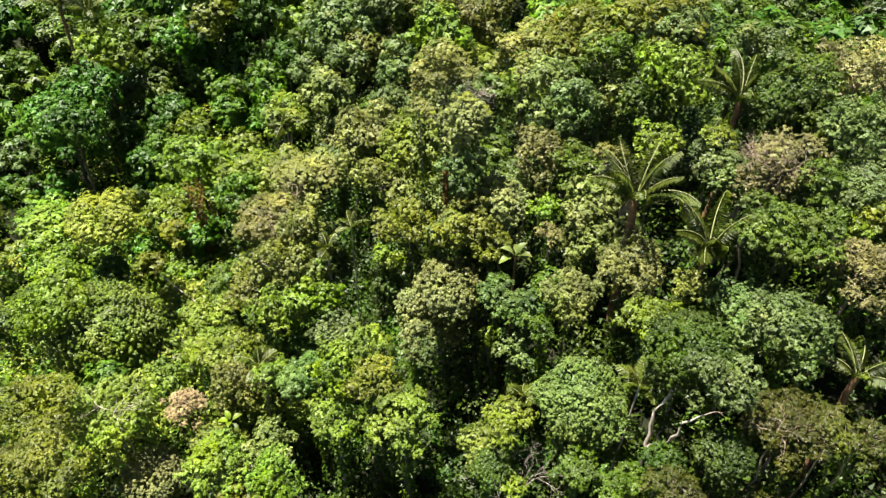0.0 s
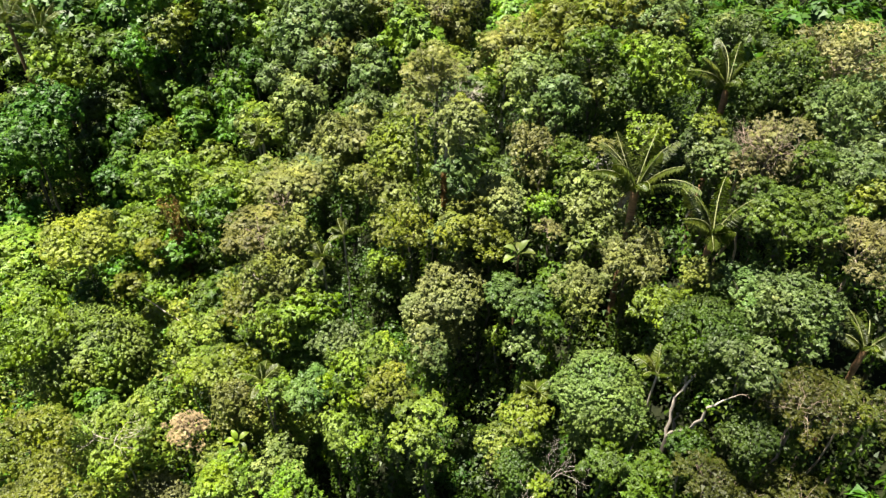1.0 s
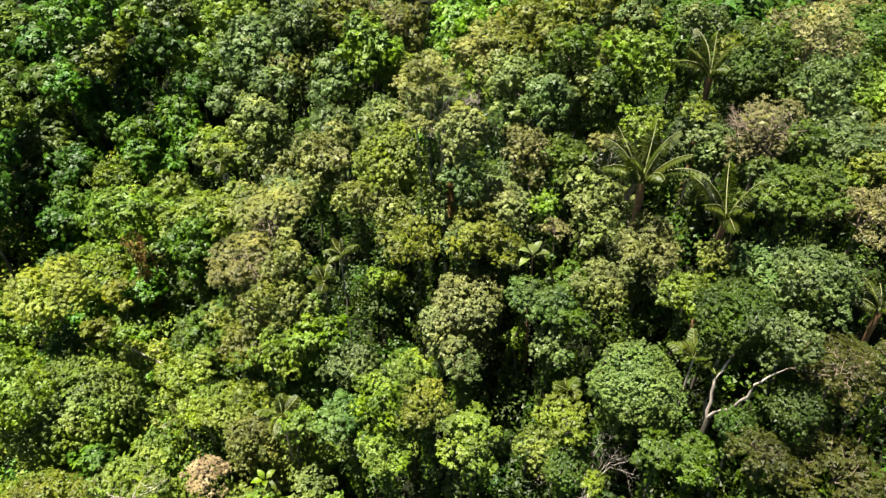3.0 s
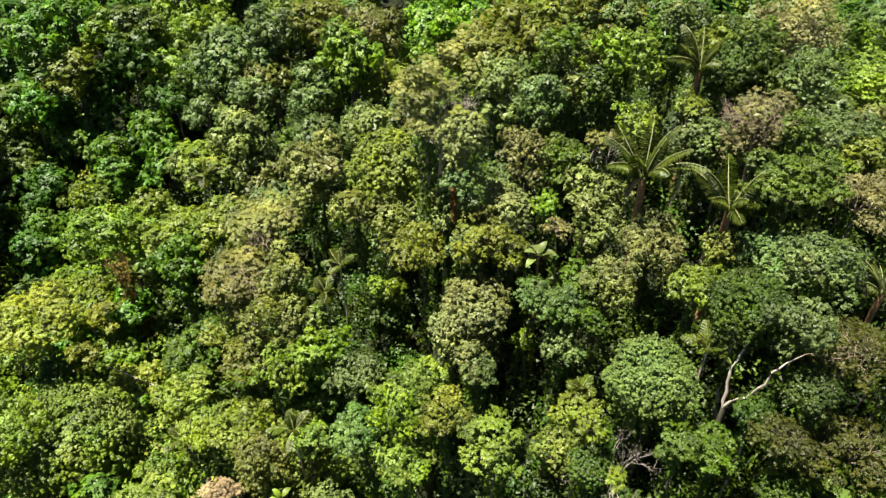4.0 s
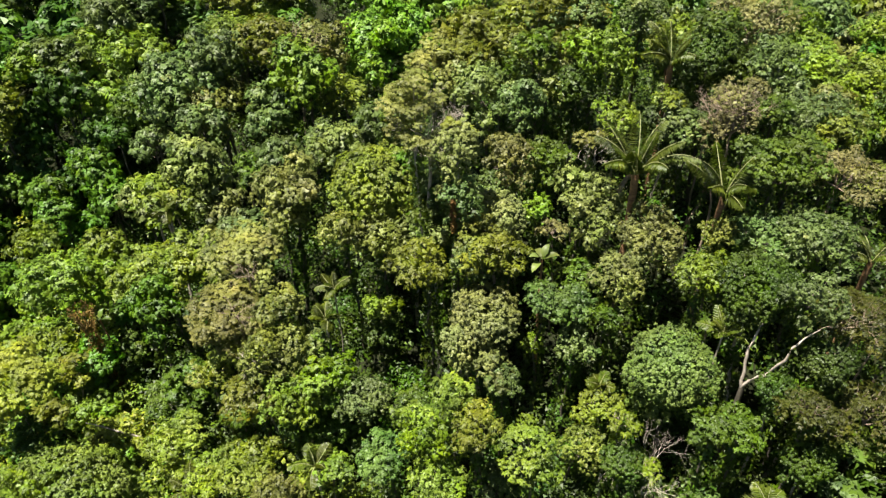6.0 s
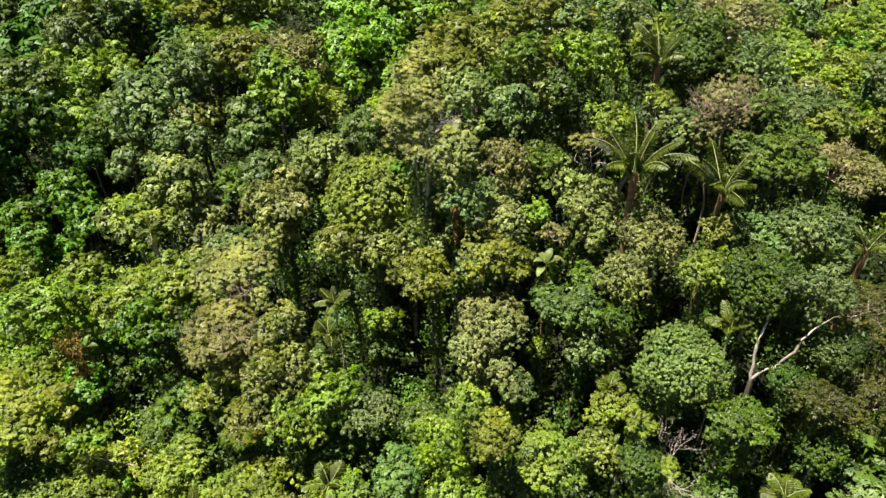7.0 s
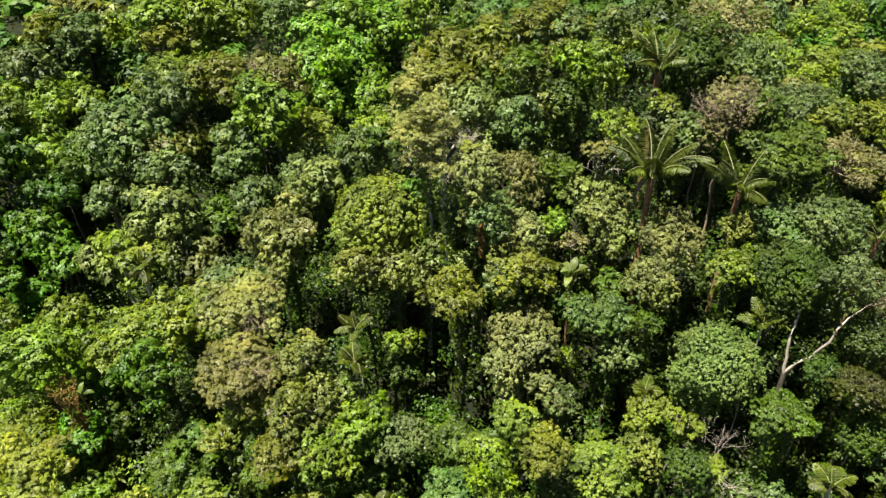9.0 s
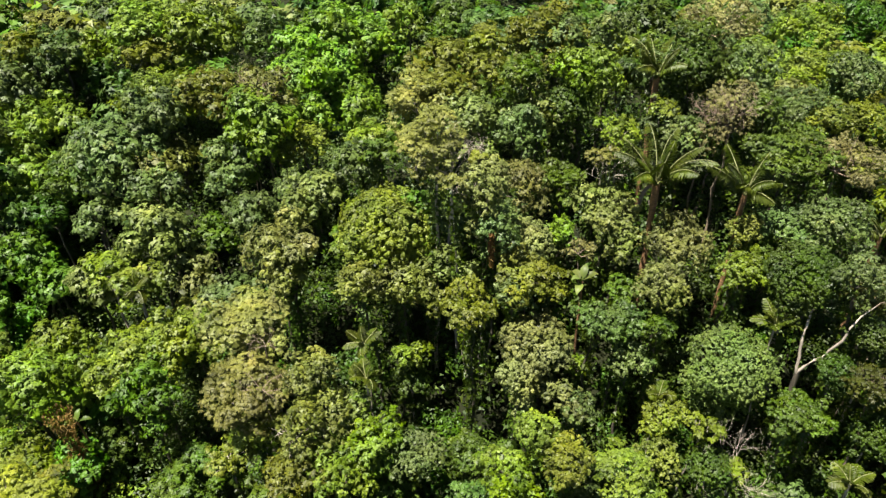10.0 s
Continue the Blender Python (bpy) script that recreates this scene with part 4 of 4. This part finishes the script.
def leaf_mounds(name, label, spots, radii, heights, leaf, per, materials):
    """Joined mounds of leaves: bushes and saplings that nobody could count."""
    u = np.random.default_rng(len(spots))
    n = len(spots)
    idx = np.repeat(np.arange(n), per)
    m = len(idx)
    d = unit(u.normal(0, 1, (m, 3)) + (0, 0, 0.35))
    bump = 1 + 0.28 * np.sin(d[:, 0] * 6 + idx) * np.sin(d[:, 1] * 6 + idx * 1.7)
    r = radii[idx] * bump * u.uniform(0.6, 1.0, m) ** 0.5
    p = np.stack([spots[idx, 0], spots[idx, 1], heights[idx]], 1) + d * r[:, None] * (1, 1, 1.1)
    L = leaf * u.uniform(0.65, 1.35, m)
    v, f = slivers(p, unit(d * 0.7 + (0, 0, 0.5) + u.normal(0, 0.4, (m, 3))), u.normal(0, 1, (m, 3)) + d * 0.6, L, L * 0.65)
    me = mesh_of(name, v, f, materials[0])
    for extra in materials[1:]:
        me.materials.append(extra)
    pick = u.integers(0, len(materials), n)[idx]
    me.polygons.foreach_set("material_index", pick.astype(np.int32))
    ob = new(name, me)
    tagged(ob, label, name.replace("_", " "), kind="stuff")


def build_undergrowth():
    u = np.random.default_rng(5)
    at = np.concatenate([u.uniform((-66, 8), (66, 112), (2400, 2)), u.uniform((-48, 24), (-12, 84), (1100, 2)), u.uniform((-25, 84), (30, 130), (380, 2))])
    at = at[[seen_ground(x, y, 8) for x, y in at]]
    # sun put into leaf colour: bright kinds on the gully side, dark ones elsewhere
    sunny = at[:, 0] + 0.12 * at[:, 1] < -16
    for name, label, spots, top, kinds in (
            ("undergrowth", "dense undergrowth and saplings under the trees, leaves darkened for shade", at[~sunny], 4.5, ("dk", "dk", "md")),
            ("thicket", "tangle of low vines and bushes in the gully, coloured as sunlit", at[sunny], 8.0, ("yg", "bg", "ty", "oy", "yb", "vv"))):
        R = u.uniform(0.8, 1.9, len(spots))
        z = ground_height(spots[:, 0], spots[:, 1]) + 0.2 + top * u.uniform(0, 1, len(spots)) ** 1.8
        deep = np.array([any(math.hypot(x - a, y - c) < r for a, c, r in GAPS) for x, y in spots])
        z = np.where(deep, np.minimum(z, ground_height(spots[:, 0], spots[:, 1]) + 1.2), z)
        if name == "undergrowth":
            # shrubs that close the bottom of the gaps, dark-leaved in place of shade
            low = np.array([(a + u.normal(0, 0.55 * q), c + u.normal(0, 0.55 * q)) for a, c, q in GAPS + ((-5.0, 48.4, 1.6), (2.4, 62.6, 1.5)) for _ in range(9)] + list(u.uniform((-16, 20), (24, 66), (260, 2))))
            leaf_mounds("gap_shrubs", "shrubs and saplings at the bottom of canopy gaps, leaves darkened for shade", low, u.uniform(0.8, 1.6, len(low)), ground_height(low[:, 0], low[:, 1]) + u.uniform(0.2, 3.2, len(low)), 0.27, 190, [SHADE, KINDS["dk"][0], KINDS["bd"][0]])
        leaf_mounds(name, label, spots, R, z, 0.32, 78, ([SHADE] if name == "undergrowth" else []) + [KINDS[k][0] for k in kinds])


def build_edge():
    """The canopy round and beyond the nearer trees, joined."""
    u = np.random.default_rng(21)
    kinds = ("md", "gr", "ol", "yg", "bl", "dk", "go", "bg", "tn", "cl", "bd")
    taken, pieces, slots = list(PLANTED), [], []
    for _ in range(9000):
        x, y, R = u.uniform(-85, 95), u.uniform(8, 116), u.uniform(2.6, 4.8)
        if (y < 72 and -58 < x < 50) or (6 < x < 36 and 66 < y < 100) or not seen_ground(x, y, 2) or any(abs(x - a) < 8 and math.hypot(x - a, y - c) < 0.76 * (R + r) for a, c, r in taken):
            continue
        taken.append((x, y, R))
        gully = x < -16 and y < 120
        k = int(u.choice((0, 5, 7, 10, 10))) if gully else int(u.choice((5, 10, 0))) if x > 30 and y > 60 else int(u.integers(0, len(kinds) - 1))
        H = R * u.uniform(0.7, 1.1)
        (v, f), _, _ = crown_geometry(kinds[k], R, H, 3.8 + 0.012 * max(0, y - 60), 1.3)
        pieces.append((v + (x, y, float(canopy(x, y)) - H + u.uniform(-3.0, 1.0) - (2.5 if gully else 0)), f))
        slots.append(np.full(len(f), k, np.int32))
    # the slope below the camera
    for _ in range(1500):
        x, y, R = u.uniform(-62, 48), u.uniform(-30, 17), u.uniform(2.8, 4.6)
        if (y > 12.5 and seen_ground(x, y, 2)) or any(abs(x - a) < 8 and math.hypot(x - a, y - c) < 0.6 * (R + r) for a, c, r in taken):
            continue
        taken.append((x, y, R))
        k = int(u.integers(0, len(kinds) - 1))
        (v, f), _, _ = crown_geometry(kinds[k], R, R * 0.8, 3.6, 1.4)
        pieces.append((v + (x, y, float(canopy(x, y)) - R + u.uniform(-3.0, 0.5)), f))
        slots.append(np.full(len(f), k, np.int32))
    v, f = joined(pieces)
    me = mesh_of("forest_edge", v, f, KINDS[kinds[0]][0])
    for k in kinds[1:]:
        me.materials.append(KINDS[k][0])
    me.polygons.foreach_set("material_index", np.concatenate(slots))
    tagged(new("forest_edge", me), "rainforest canopy of mixed greens up the slope", "forest", kind="stuff")


def build_distance():
    u = np.random.default_rng(9)
    at = u.uniform((-230, -150), (230, 330), (1300, 2))
    at = at[[not (seen_ground(x, y, 7) and -5 < y < 116 and -85 < x < 95 or abs(x + 7) < 56 and -31 < y < 16) for x, y in at]]
    R = u.uniform(4.0, 7.0, len(at))
    z = canopy(at[:, 0], at[:, 1]) - R + u.uniform(-3, 1.5, len(at))
    leaf_mounds("distant_forest", "distant rainforest canopy of mixed greens", at, R, z, 1.9, 70, [KINDS[k][0] for k in ("md", "gr", "ol", "yg", "bl", "dk")])


build_edge()
build_undergrowth()
build_distance()


def litter():
    """Leaves lying and sprouting close over the soil."""
    u = np.random.default_rng(3)
    n = 62000
    x, y = u.uniform(-50, 40, n), u.uniform(9, 100, n)
    p = np.stack([x, y, ground_height(x, y) + u.uniform(0.1, 1.7, n) * (0.3 + 0.7 * np.sin(x * 1.1 + np.sin(y * 0.7) * 2) ** 2)], 1)
    L = u.uniform(0.25, 0.75, n)
    v, f = slivers(p, u.normal(0, 0.6, (n, 3)) + (0, 0, 1), u.normal(0, 1, (n, 3)), L, L * 0.55)
    tagged(new("ground_cover", mesh_of("ground_cover", v, f, SHADE)), "low leafy ground cover with leaves darkened for shade", "ground cover", kind="stuff")


litter()
